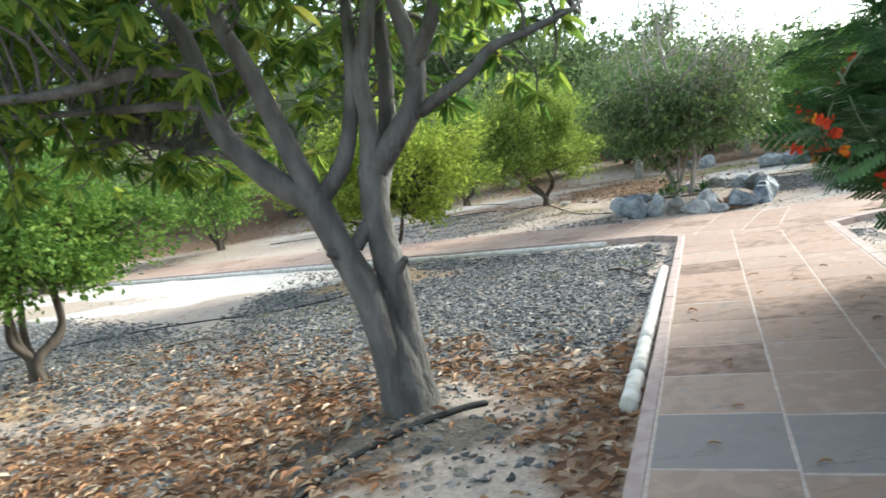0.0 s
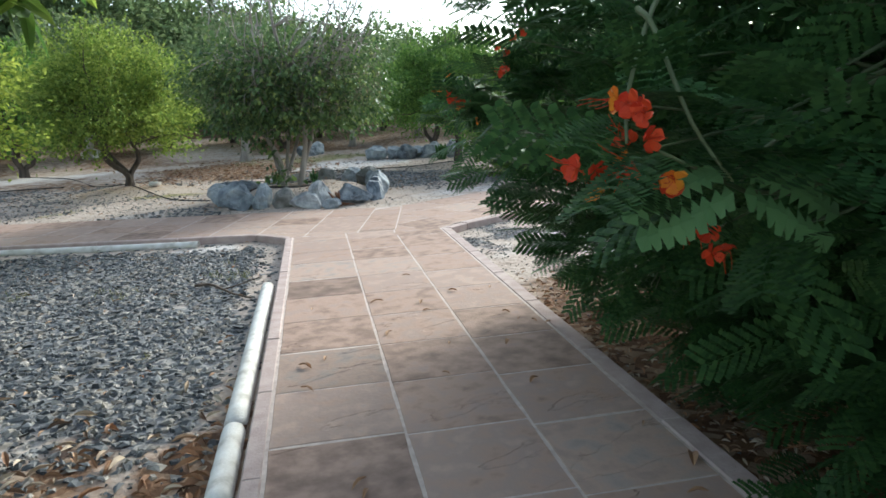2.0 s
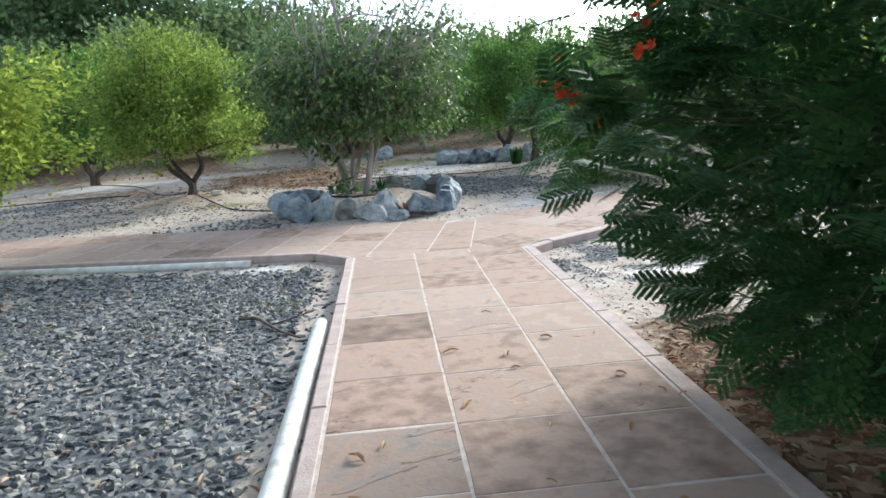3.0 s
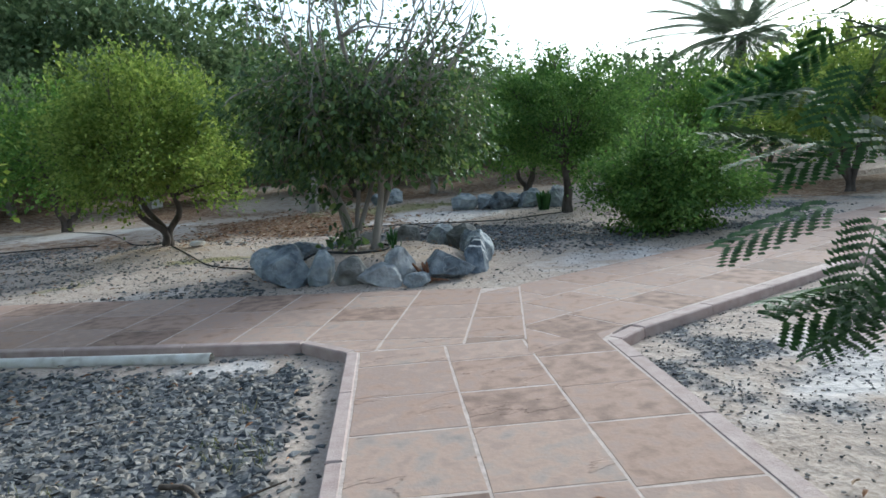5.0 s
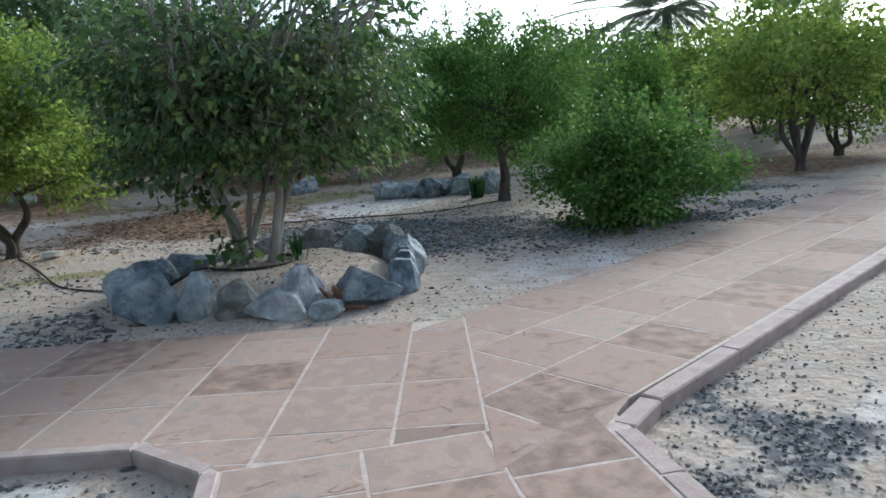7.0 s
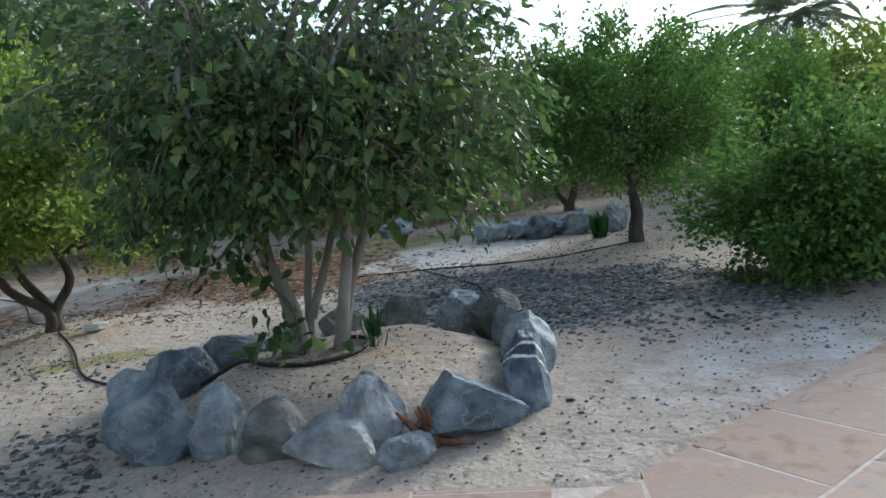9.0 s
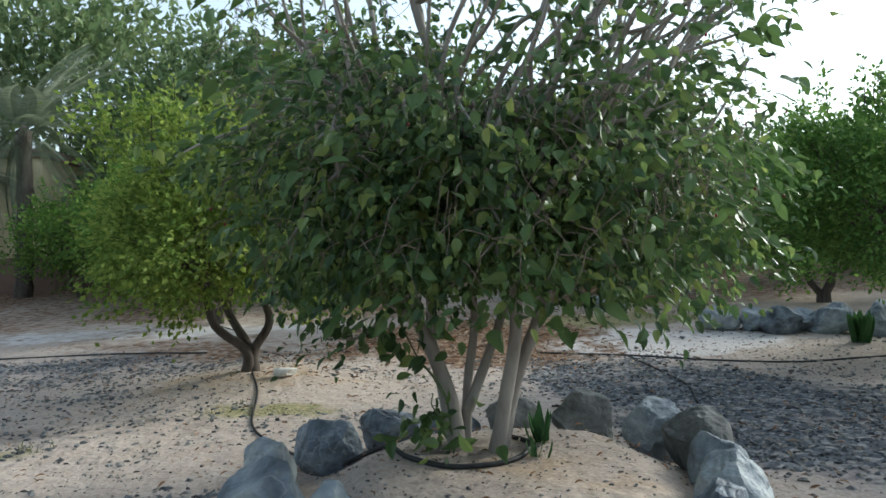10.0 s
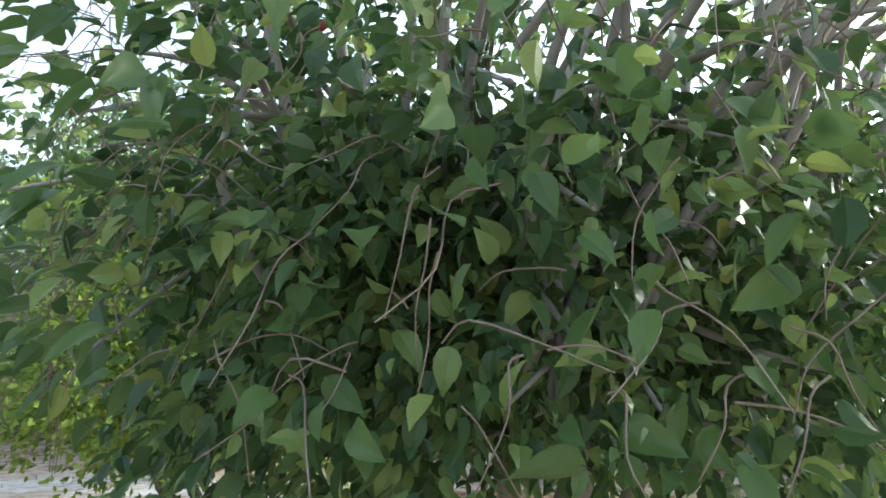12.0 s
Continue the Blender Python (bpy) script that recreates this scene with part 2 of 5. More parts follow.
    l.new(b2.outputs["Normal"], bsdf.inputs["Normal"])
    return m


def slab_material(name, tone_by=1.0, grey=0.0):
    """Riven sandstone: thin layers that break off in steps, stains, and a tint for each slab."""
    stops = [(0.27, (0.22, 0.15, 0.12)), (0.36, (0.31, 0.215, 0.17)), (0.44, (0.43, 0.295, 0.23)), (0.53, (0.385, 0.285, 0.24)), (0.61, (0.47, 0.335, 0.265)), (0.69, (0.40, 0.32, 0.275)), (0.78, (0.28, 0.245, 0.225))]
    stops = [(p, tuple(0.94 * tone_by * (c * (1 - grey) + g * grey) for c, g in zip(col, (0.30, 0.32, 0.34)))) for p, col in stops]
    m = material(name, stops,
                 scale=8.0, detail=11.0, rough=0.85, rand=0.28, source="object", bump=0.0, big=0.25, big_scale=1.8, spec=0.2)
    nt = m.node_tree
    n, l = nt.nodes, nt.links
    geo = n.new("ShaderNodeNewGeometry")
    info = n.new("ShaderNodeObjectInfo")
    shift = n.new("ShaderNodeVectorMath")
    shift.operation = "ADD"
    comb = n.new("ShaderNodeCombineXYZ")
    mul = n.new("ShaderNodeMath")
    mul.operation = "MULTIPLY"
    mul.inputs[1].default_value = 40.0
    l.new(info.outputs["Random"], mul.inputs[0])
    l.new(mul.outputs[0], comb.inputs[2])
    l.new(geo.outputs["Position"], shift.inputs[0]), l.new(comb.outputs[0], shift.inputs[1])
    t = n.new("ShaderNodeTexNoise")
    t.inputs["Scale"].default_value, t.inputs["Detail"].default_value, t.inputs["Roughness"].default_value = 1.5, 5.0, 0.56
    strata = n.new("ShaderNodeVectorMath")
    strata.operation = "MULTIPLY"
    strata.inputs[1].default_value = (0.55, 1.7, 1.0)
    l.new(shift.outputs[0], strata.inputs[0])
    l.new(strata.outputs[0], t.inputs["Vector"])
    steps = ramp_node(nt, [(0.34, (0, 0, 0)), (0.352, (0.4, 0.4, 0.4)), (0.60, (0.55, 0.55, 0.55)), (0.609, (1, 1, 1))])
    l.new(t.outputs["Fac"], steps.inputs["Fac"])
    crack = ramp_node(nt, [(0.0, (1, 1, 1)), (0.345, (1, 1, 1)), (0.350, (0.5, 0.45, 0.42)), (0.356, (1, 1, 1)), (0.604, (1, 1, 1)), (0.608, (0.40, 0.35, 0.33)), (0.613, (1, 1, 1))])
    l.new(t.outputs["Fac"], crack.inputs["Fac"])
    dirt = n.new("ShaderNodeMix")
    dirt.data_type, dirt.blend_type = "RGBA", "MULTIPLY"
    dirt.inputs[0].default_value = 0.38
    bs = n["Principled BSDF"]
    tone = bs.inputs["Base Color"].links[0].from_socket
    l.new(tone, dirt.inputs[6]), l.new(crack.outputs["Color"], dirt.inputs[7])
    l.new(dirt.outputs[2], bs.inputs["Base Color"])
    t2 = n.new("ShaderNodeTexNoise")
    t2.inputs["Scale"].default_value, t2.inputs["Detail"].default_value = 45.0, 6.0
    l.new(shift.outputs[0], t2.inputs["Vector"])
    ba, bb = n.new("ShaderNodeBump"), n.new("ShaderNodeBump")
    ba.inputs["Strength"].default_value, ba.inputs["Distance"].default_value = 1.0, 0.012
    bb.inputs["Strength"].default_value, bb.inputs["Distance"].default_value = 0.5, 0.005
    l.new(steps.outputs["Color"], ba.inputs["Height"]), l.new(t2.outputs["Fac"], bb.inputs["Height"])
    l.new(ba.outputs["Normal"], bb.inputs["Normal"])
    l.new(bb.outputs["Normal"], n["Principled BSDF"].inputs["Normal"])
    return m


def rock_material():
    """Dark blue-grey stone with pale worn faces and thin white veins."""
    m = material("blue_grey_rock", [(0.32, (0.06, 0.07, 0.082)), (0.43, (0.15, 0.172, 0.195)), (0.53, (0.26, 0.29, 0.31)), (0.64, (0.40, 0.42, 0.42)), (0.76, (0.56, 0.56, 0.54))],
                 scale=7.0, detail=11, rough=0.7, rand=0.2, source="object", bump=1.0, bump_scale=13, bump_dist=0.05, big=0.35, big_scale=2.6)
    nt = m.node_tree
    n, l = nt.nodes, nt.links
    geo = n.new("ShaderNodeNewGeometry")
    t = n.new("ShaderNodeTexNoise")
    t.inputs["Scale"].default_value, t.inputs["Detail"].default_value = 2.3, 5.0
    l.new(geo.outputs["Position"], t.inputs["Vector"])
    vein = ramp_node(nt, [(0.0, (0, 0, 0)), (0.545, (0, 0, 0)), (0.553, (0.32, 0.32, 0.32)), (0.561, (0, 0, 0)), (1.0, (0, 0, 0))])
    l.new(t.outputs["Fac"], vein.inputs["Fac"])
    mx = n.new("ShaderNodeMix")
    mx.data_type = "RGBA"
    bs = n["Principled BSDF"]
    tone = bs.inputs["Base Color"].links[0].from_socket
    l.new(vein.outputs["Color"], mx.inputs[0]), l.new(tone, mx.inputs[6])
    mx.inputs[7].default_value = (0.6, 0.6, 0.58, 1)
    l.new(mx.outputs[2], bs.inputs["Base Color"])
    return m


M_GROUND = ground_material()
M_SLAB = slab_material("sandstone_slab")
M_SLAB_DARK = slab_material("brown_sandstone_slab", 0.76)
M_SLAB_GREY = slab_material("grey_sandstone_slab", 0.88, 0.55)
M_MORTAR = material("pale_mortar", [(0.3, (0.43, 0.345, 0.30)), (0.7, (0.61, 0.51, 0.455))], scale=20, rough=0.9, bump=0.3)
M_KERB = material("kerb_concrete", [(0.3, (0.36, 0.265, 0.235)), (0.7, (0.52, 0.42, 0.385))], scale=9, rough=0.85, bump=0.4, bump_scale=70, big=0.3)
M_PIPE = material("white_weathered_pipe", [(0.3, (0.46, 0.43, 0.38)), (0.45, (0.66, 0.63, 0.58)), (0.65, (0.76, 0.74, 0.70))], scale=9, rough=0.92, bump=0.4, spec=0.1)
M_ROCK = rock_material()


def veined_rock():
    """Dark slate-blue stone crossed by two straight white quartz veins."""
    m = material("veined_rock", [(0.35, (0.05, 0.062, 0.08)), (0.5, (0.12, 0.145, 0.175)), (0.7, (0.26, 0.29, 0.32))], scale=8.0, detail=9, rough=0.6, bump=0.8, bump_scale=16, bump_dist=0.03, spec=0.4)
    nt = m.node_tree
    n, l = nt.nodes, nt.links
    co, sep, add = n.new("ShaderNodeTexCoord"), n.new("ShaderNodeSeparateXYZ"), n.new("ShaderNodeMath")
    add.operation = "MULTIPLY_ADD"
    l.new(co.outputs["Object"], sep.inputs[0])
    l.new(sep.outputs["Y"], add.inputs[0]), l.new(sep.outputs["Z"], add.inputs[2])
    add.inputs[1].default_value = 0.9
    wob, mx = n.new("ShaderNodeTexNoise"), n.new("ShaderNodeMath")
    wob.inputs["Scale"].default_value = 9.0
    mx.operation = "MULTIPLY_ADD"
    l.new(wob.outputs["Fac"], mx.inputs[0]), l.new(add.outputs[0], mx.inputs[2])
    mx.inputs[1].default_value = 0.03
    mr = n.new("ShaderNodeMapRange")
    mr.inputs[1].default_value, mr.inputs[2].default_value = -0.2, 0.3
    l.new(mx.outputs[0], mr.inputs[0])
    band = ramp_node(nt, [(0.0, (0, 0, 0)), (0.50, (0, 0, 0)), (0.515, (1, 1, 1)), (0.545, (1, 1, 1)), (0.56, (0, 0, 0)), (0.70, (0, 0, 0)), (0.715, (1, 1, 1)), (0.75, (1, 1, 1)), (0.765, (0, 0, 0))])
    l.new(mr.outputs[0], band.inputs["Fac"])
    mix = n.new("ShaderNodeMix")
    mix.data_type = "RGBA"
    bs = n["Principled BSDF"]
    l.new(band.outputs["Color"], mix.inputs[0]), l.new(bs.inputs["Base Color"].links[0].from_socket, mix.inputs[6])
    mix.inputs[7].default_value = (0.74, 0.74, 0.72, 1)
    l.new(mix.outputs[2], bs.inputs["Base Color"])
    return m


M_ROCK_VEINED = veined_rock()
M_ROCK_PALE = material("pale_grey_rock", [(0.3, (0.16, 0.17, 0.18)), (0.45, (0.31, 0.32, 0.325)), (0.6, (0.45, 0.455, 0.45)), (0.75, (0.6, 0.6, 0.58))], scale=8, detail=11, rough=0.75, bump=0.9, bump_scale=16, bump_dist=0.03)
M_ROCK_BROWN = material("brown_grey_rock", [(0.3, (0.075, 0.075, 0.07)), (0.5, (0.17, 0.168, 0.155)), (0.72, (0.32, 0.31, 0.285))],
                        scale=6, detail=10, rough=0.8, rand=0.2, source="object", bump=0.8, bump_scale=18, bump_dist=0.03)
M_CHIP = material("slate_chips", [(0.1, (0.045, 0.047, 0.05)), (0.3, (0.10, 0.104, 0.108)), (0.55, (0.18, 0.183, 0.185)), (0.74, (0.24, 0.21, 0.175)), (0.92, (0.36, 0.335, 0.30))],
                  scale=30, rough=0.75, rand=0.8, source="island", bump=0.2, bump_scale=90)
M_DRY = material("dry_leaves", [(0.1, (0.09, 0.055, 0.035)), (0.3, (0.22, 0.115, 0.06)), (0.5, (0.37, 0.19, 0.095)), (0.68, (0.38, 0.26, 0.16)), (0.88, (0.52, 0.44, 0.34))],
                 scale=25, rough=0.7, rand=0.8, source="island", bump=0.2)
M_HUSK = material("palm_fibre", [(0.3, (0.11, 0.05, 0.03)), (0.7, (0.28, 0.15, 0.09))], scale=30, rough=0.9, bump=0.6, bump_scale=120, stretch=(1, 1, 0.2))
M_TWIG = material("dead_twig", [(0.3, (0.06, 0.045, 0.035)), (0.7, (0.17, 0.13, 0.10))], scale=20, rough=0.9, bump=0.4)
M_HOSE = material("black_irrigation_hose", [(0.3, (0.016, 0.016, 0.018)), (0.7, (0.04, 0.038, 0.036))], scale=18, rough=0.55, bump=0.1)
M_BARK_MANGO = material("mango_bark", [(0.3, (0.060, 0.057, 0.056)), (0.5, (0.12, 0.113, 0.11)), (0.7, (0.20, 0.19, 0.183))], scale=9, detail=9, rough=0.9,
                        bump=1.0, bump_scale=34, bump_dist=0.022, stretch=(1, 1, 0.4), big=0.3, big_scale=3)
M_BARK_PALE = material("pale_bark", [(0.3, (0.20, 0.175, 0.155)), (0.7, (0.42, 0.385, 0.35))], scale=10, detail=8, rough=0.9, bump=0.5, bump_scale=40, stretch=(1, 1, 0.3), big=0.3, big_scale=3)
M_BARK_DARK = material("dark_bark", [(0.3, (0.045, 0.036, 0.03)), (0.7, (0.125, 0.103, 0.087))], scale=10, detail=8, rough=0.92, bump=0.6, bump_scale=40, stretch=(1, 1, 0.3))
LEAF = dict(scale=1.3, detail=3.0, rough=0.55, source="island", bump=0.0, spec=0.2)
M_LEAF_MULB = material("mulberry_leaf", [(0.2, (0.046, 0.088, 0.031)), (0.5, (0.088, 0.152, 0.048)), (0.78, (0.17, 0.243, 0.075)), (0.95, (0.38, 0.42, 0.11))], rand=0.75, through_light=0.4, **dict(LEAF, rough=0.38, spec=0.42))
M_LEAF_CITRUS = material("citrus_leaf", [(0.15, (0.065, 0.135, 0.03)), (0.5, (0.135, 0.245, 0.045)), (0.85, (0.26, 0.36, 0.075))], rand=0.6, through_light=0.36, **LEAF)
M_LEAF_YELLOW = material("yellow_green_leaf", [(0.15, (0.13, 0.19, 0.03)), (0.5, (0.275, 0.35, 0.058)), (0.85, (0.45, 0.50, 0.095))], rand=0.6, through_light=0.58, **LEAF)
M_LEAF_OLIVE = material("olive_citrus_leaf", [(0.15, (0.09, 0.15, 0.03)), (0.5, (0.205, 0.285, 0.055)), (0.85, (0.38, 0.44, 0.10))], rand=0.6, through_light=0.48, **LEAF)
M_LEAF_DARK = material("dark_citrus_leaf", [(0.15, (0.052, 0.115, 0.026)), (0.5, (0.115, 0.215, 0.047)), (0.85, (0.225, 0.33, 0.078))], rand=0.6, through_light=0.42, **LEAF)
M_LEAF_FAR = material("far_leaf", [(0.15, (0.072, 0.116, 0.051)), (0.5, (0.138, 0.196, 0.087)), (0.85, (0.232, 0.290, 0.131))], rand=0.6, through_light=0.45, **LEAF)
M_LEAF_MANGO = material("mango_leaf", [(0.15, (0.06, 0.13, 0.03)), (0.5, (0.15, 0.24, 0.045)), (0.8, (0.29, 0.37, 0.06)), (0.97, (0.50, 0.46, 0.11))], rand=0.75, through_light=0.65, **LEAF)
M_FROND = material("feathery_leaflet", [(0.15, (0.027, 0.067, 0.023)), (0.5, (0.052, 0.122, 0.039)), (0.85, (0.10, 0.19, 0.058))], rand=0.5, through_light=0.3, **LEAF)
M_FROND_PALE = material("young_green_leaflet", [(0.2, (0.09, 0.19, 0.075)), (0.8, (0.15, 0.28, 0.11))], rand=0.3, through_light=0.3, **LEAF)
M_BERRY = material("mulberry_fruit", [(0.3, (0.07, 0.008, 0.012)), (0.7, (0.28, 0.025, 0.025))], scale=60, rough=0.4, bump=0.5, bump_scale=300, bump_dist=0.002)
M_SHOOT = material("brown_shoot", [(0.3, (0.13, 0.095, 0.075)), (0.7, (0.27, 0.21, 0.175))], scale=15, rough=0.8, bump=0.2)
M_STEM = material("green_stem", [(0.3, (0.07, 0.10, 0.05)), (0.7, (0.15, 0.18, 0.09))], scale=12, rough=0.6, bump=0.1)
M_PETAL_RED = material("red_petal", [(0.2, (0.55, 0.035, 0.02)), (0.8, (0.80, 0.10, 0.03))], scale=30, rough=0.5, rand=0.5, source="island", bump=0.0, through_light=0.35)
M_PETAL_ORANGE = material("orange_petal", [(0.2, (0.75, 0.16, 0.02)), (0.8, (0.90, 0.38, 0.04))], scale=30, rough=0.5, rand=0.5, source="island", bump=0.0, through_light=0.35)
M_PALM = material("palm_leaf", [(0.2, (0.11, 0.14, 0.09)), (0.8, (0.22, 0.25, 0.16))], scale=2, rough=0.5, rand=0.5, source="island", bump=0.0, through_light=0.25)
M_GRASS = material("dry_grass", [(0.2, (0.10, 0.13, 0.04)), (0.6, (0.22, 0.22, 0.09)), (0.9, (0.42, 0.34, 0.18))], scale=2, rough=0.7, rand=0.7, source="island", bump=0.0, through_light=0.3)
M_PLASTER = material("yellow_plaster", [(0.3, (0.72, 0.58, 0.34)), (0.7, (0.82, 0.70, 0.46))], scale=3, rough=0.85, bump=0.2)
M_WALL_BROWN = material("brown_wall", [(0.3, (0.13, 0.085, 0.065)), (0.7, (0.24, 0.16, 0.125))], scale=2, rough=0.9, bump=0.3, big=0.4)


# ---------------------------------------------------------------- mesh helpers
def arrays(name, V, F, mat, parent=None, shade=False, mats=None, index=None):
    """A mesh object from a vertex array and a face array of equal-sided faces."""
    V, F = np.asarray(V, np.float32), np.asarray(F, np.int32)
    me = bpy.data.meshes.new(name)
    me.vertices.add(len(V))
    me.vertices.foreach_set("co", V.ravel())
    k = F.shape[1]
    me.loops.add(F.size)
    me.loops.foreach_set("vertex_index", F.ravel())
    me.polygons.add(len(F))
    me.polygons.foreach_set("loop_start", np.arange(0, F.size, k, dtype=np.int32))
    me.polygons.foreach_set("use_smooth", np.full(len(F), shade))
    for mm in (mats or [mat]):
        me.materials.append(mm)
    if index is not None:
        me.polygons.foreach_set("material_index", np.asarray(index, np.int32))
    me.update(calc_edges=True)
    ob = new(name, me)
    ob.parent = parent
    return ob


def part(name, bm, mat, parent=None, label="", shade=False):
    me = bpy.data.meshes.new(name)
    bm.normal_update()
    bm.to_mesh(me)
    bm.free()
    me.materials.append(mat)
    if shade:
        me.polygons.foreach_set("use_smooth", [True] * len(me.polygons))
    ob = new(name, me)
    ob.parent = parent
    return tagged(ob, label)


def empty(name, at, label, category, group="", kind=""):
    ob = new(name)
    ob.empty_display_size = 0.2
    ob.location = at
    return tagged(ob, label, category, group, kind)


def catmull(points, steps):
    P = [np.array(p, float) for p in points]
    P = [2 * P[0] - P[1]] + P + [2 * P[-1] - P[-2]]
    out = []
    for i in range(1, len(P) - 2):
        a, b, c, d = P[i - 1:i + 3]
        for s in range(steps):
            t = s / steps
            out.append(0.5 * (2 * b + (c - a) * t + (2 * a - 5 * b + 4 * c - d) * t * t + (3 * b - a - 3 * c + d) * t ** 3))
    out.append(P[-2])
    return np.array(out)


def tube(path, radii, sides=8, rng=None, lumps=0.0):
    """Vertices and quads of a tapered, closed-ended tube along a path."""
    P = np.asarray(path, float)
    R = np.interp(np.linspace(0, 1, len(P)), np.linspace(0, 1, len(radii)), radii)
    T = np.gradient(P, axis=0)
    T /= np.linalg.norm(T, axis=1)[:, None] + 1e-9
    ref = np.array([0.31, 0.95, 0.07]) if abs(T[:, 2]).mean() > 0.6 else np.array([0.05, 0.1, 1.0])
    A = np.cross(T, ref)
    A /= np.linalg.norm(A, axis=1)[:, None] + 1e-9
    B = np.cross(T, A)
    ang = np.linspace(0, 2 * np.pi, sides, endpoint=False)
    ring = R[:, None].repeat(sides, 1)
    if rng is not None and lumps:
        ring = ring * (1 + lumps * rng.standard_normal(ring.shape))
    V = P[:, None, :] + ring[..., None] * (A[:, None, :] * np.cos(ang)[None, :, None] + B[:, None, :] * np.sin(ang)[None, :, None])
    V = V.reshape(-1, 3)
    i = np.arange(len(P) - 1)[:, None] * sides
    j = np.arange(sides)[None, :]
    F = np.stack([i + j, i + (j + 1) % sides, i + sides + (j + 1) % sides, i + sides + j], -1).reshape(-1, 4)
    V = np.vstack([V, P[-1:] + T[-1:] * R[-1]])
    top = (len(P) - 1) * sides
    cap = np.array([[top + q, top + (q + 1) % sides, len(V) - 1, len(V) - 1] for q in range(sides)])
    return V, F, cap


def join_tubes(name, tubes, mat, parent=None):
    """Several tubes in one mesh."""
    Vs, faces, off = [], [], 0
    for V, F, cap in tubes:
        Vs.append(V)
        faces.extend((F + off).tolist())
        faces.extend([[a + off, b + off, c + off] for a, b, c, _ in cap])
        off += len(V)
    me = bpy.data.meshes.new(name)
    me.from_pydata(np.vstack(Vs).tolist(), [], faces)
    me.polygons.foreach_set("use_smooth", [True] * len(me.polygons))
    me.materials.append(mat)
    me.update()
    ob = new(name, me)
    ob.parent = parent
    return ob


def unit(a):
    return a / (np.linalg.norm(a, axis=-1, keepdims=True) + 1e-9)


def scatter(T, F, P, along, normal, size):
    """Copies of the template T, F at the places P, its y along 'along' and its z near 'normal'."""
    y = unit(along)
    z = unit(normal - (normal * y).sum(-1, keepdims=True) * y)
    x = np.cross(y, z)
    R = np.stack([x, y, z], 1)
    V = np.einsum("kc,ncd->nkd", T, R) * np.asarray(size).reshape(-1, 1, 1) + P[:, None, :]
    FF = F[None] + (np.arange(len(P)) * len(T))[:, None, None]
    return V.reshape(-1, 3), FF.reshape(-1, F.shape[1])


LEAF_PLAIN = (np.array([[0, 0, 0], [0.24, 0.33, 0.07], [0.21, 0.68, 0.05], [0, 1, -0.07], [-0.21, 0.68, 0.05], [-0.24, 0.33, 0.07]], float),
              np.array([[0, 1, 2], [0, 2, 3], [0, 3, 4], [0, 4, 5]]))
LEAF_SMALL = (np.array([[0, 0, 0], [0.3, 0.5, 0.08], [0, 1, -0.06], [-0.3, 0.5, 0.08]], float), np.array([[0, 1, 2], [0, 2, 3]]))
LEAF_OVATE = (np.array([[0, 0, 0], [0.20, 0.10, 0.09], [0.30, 0.35, 0.13], [0.25, 0.62, 0.07], [0.11, 0.86, -0.05], [0, 1.05, -0.2],
                        [-0.11, 0.86, -0.07], [-0.25, 0.62, 0.04], [-0.30, 0.35, 0.10], [-0.20, 0.10, 0.07], [0, 0.33, 0.0], [0, 0.66, -0.04]], float),
              np.array([[0, 1, 10], [1, 2, 10], [2, 11, 10], [2, 3, 11], [3, 4, 11], [4, 5, 11], [5, 6, 11], [6, 7, 11], [7, 8, 11], [8, 10, 11], [8, 9, 10], [9, 0, 10]]))
LEAF_LONG = (np.array([[0, 0, 0], [0.085, 0.25, 0.03], [0.095, 0.55, 0.0], [0.05, 0.85, -0.07], [0, 1, -0.13], [-0.05, 0.85, -0.07], [-0.095, 0.55, 0.0], [-0.085, 0.25, 0.03], [0, 0.5, -0.03]], float),
             np.array([[0, 1, 8], [1, 2, 8], [2, 3, 8], [3, 4, 8], [4, 5, 8], [5, 6, 8], [6, 7, 8], [7, 0, 8]]))
# ---------------------------------------------------------------- ground
def axis_lines(lo, hi, step, far):
    out = [lo - far * (0.06 * k + 0.94 * (k / 9) ** 3) for k in range(9, 0, -1)]
    out += list(np.arange(lo, hi + step / 2, step))
    return out + [hi + far * (0.06 * k + 0.94 * (k / 9) ** 3) for k in range(1, 10)]


def build_ground():
    xs, ys = axis_lines(-8.0, 16.0, 0.11, 400.0), axis_lines(-1.0, 24.0, 0.11, 400.0)
    V = [(x, y, ground_z(x, y)) for y in ys for x in xs]
    w = len(xs)
    iy, ix = np.meshgrid(np.arange(len(ys) - 1), np.arange(w - 1), indexing="ij")
    a = (iy * w + ix).ravel()
    ob = arrays("ground", V, np.stack([a, a + 1, a + w + 1, a + w], -1), M_GROUND, shade=True)
    for key, rule in (("gravel", gravel_at), ("litter", litter_at), ("green", green_at), ("pale", pale_at), ("dark_soil", dark_soil_at), ("ochre", ochre_at)):
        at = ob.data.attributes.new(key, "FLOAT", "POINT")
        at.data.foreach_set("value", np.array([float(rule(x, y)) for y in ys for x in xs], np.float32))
    tagged(ob, "pale sandy garden ground with gravel and dry leaves", "ground", kind="structure")


build_ground()


# ---------------------------------------------------------------- paved paths
pavement = empty("pavement", (0, 0, 0), "pinkish sandstone slab paths with pale mortar joints", "pavement", kind="structure")


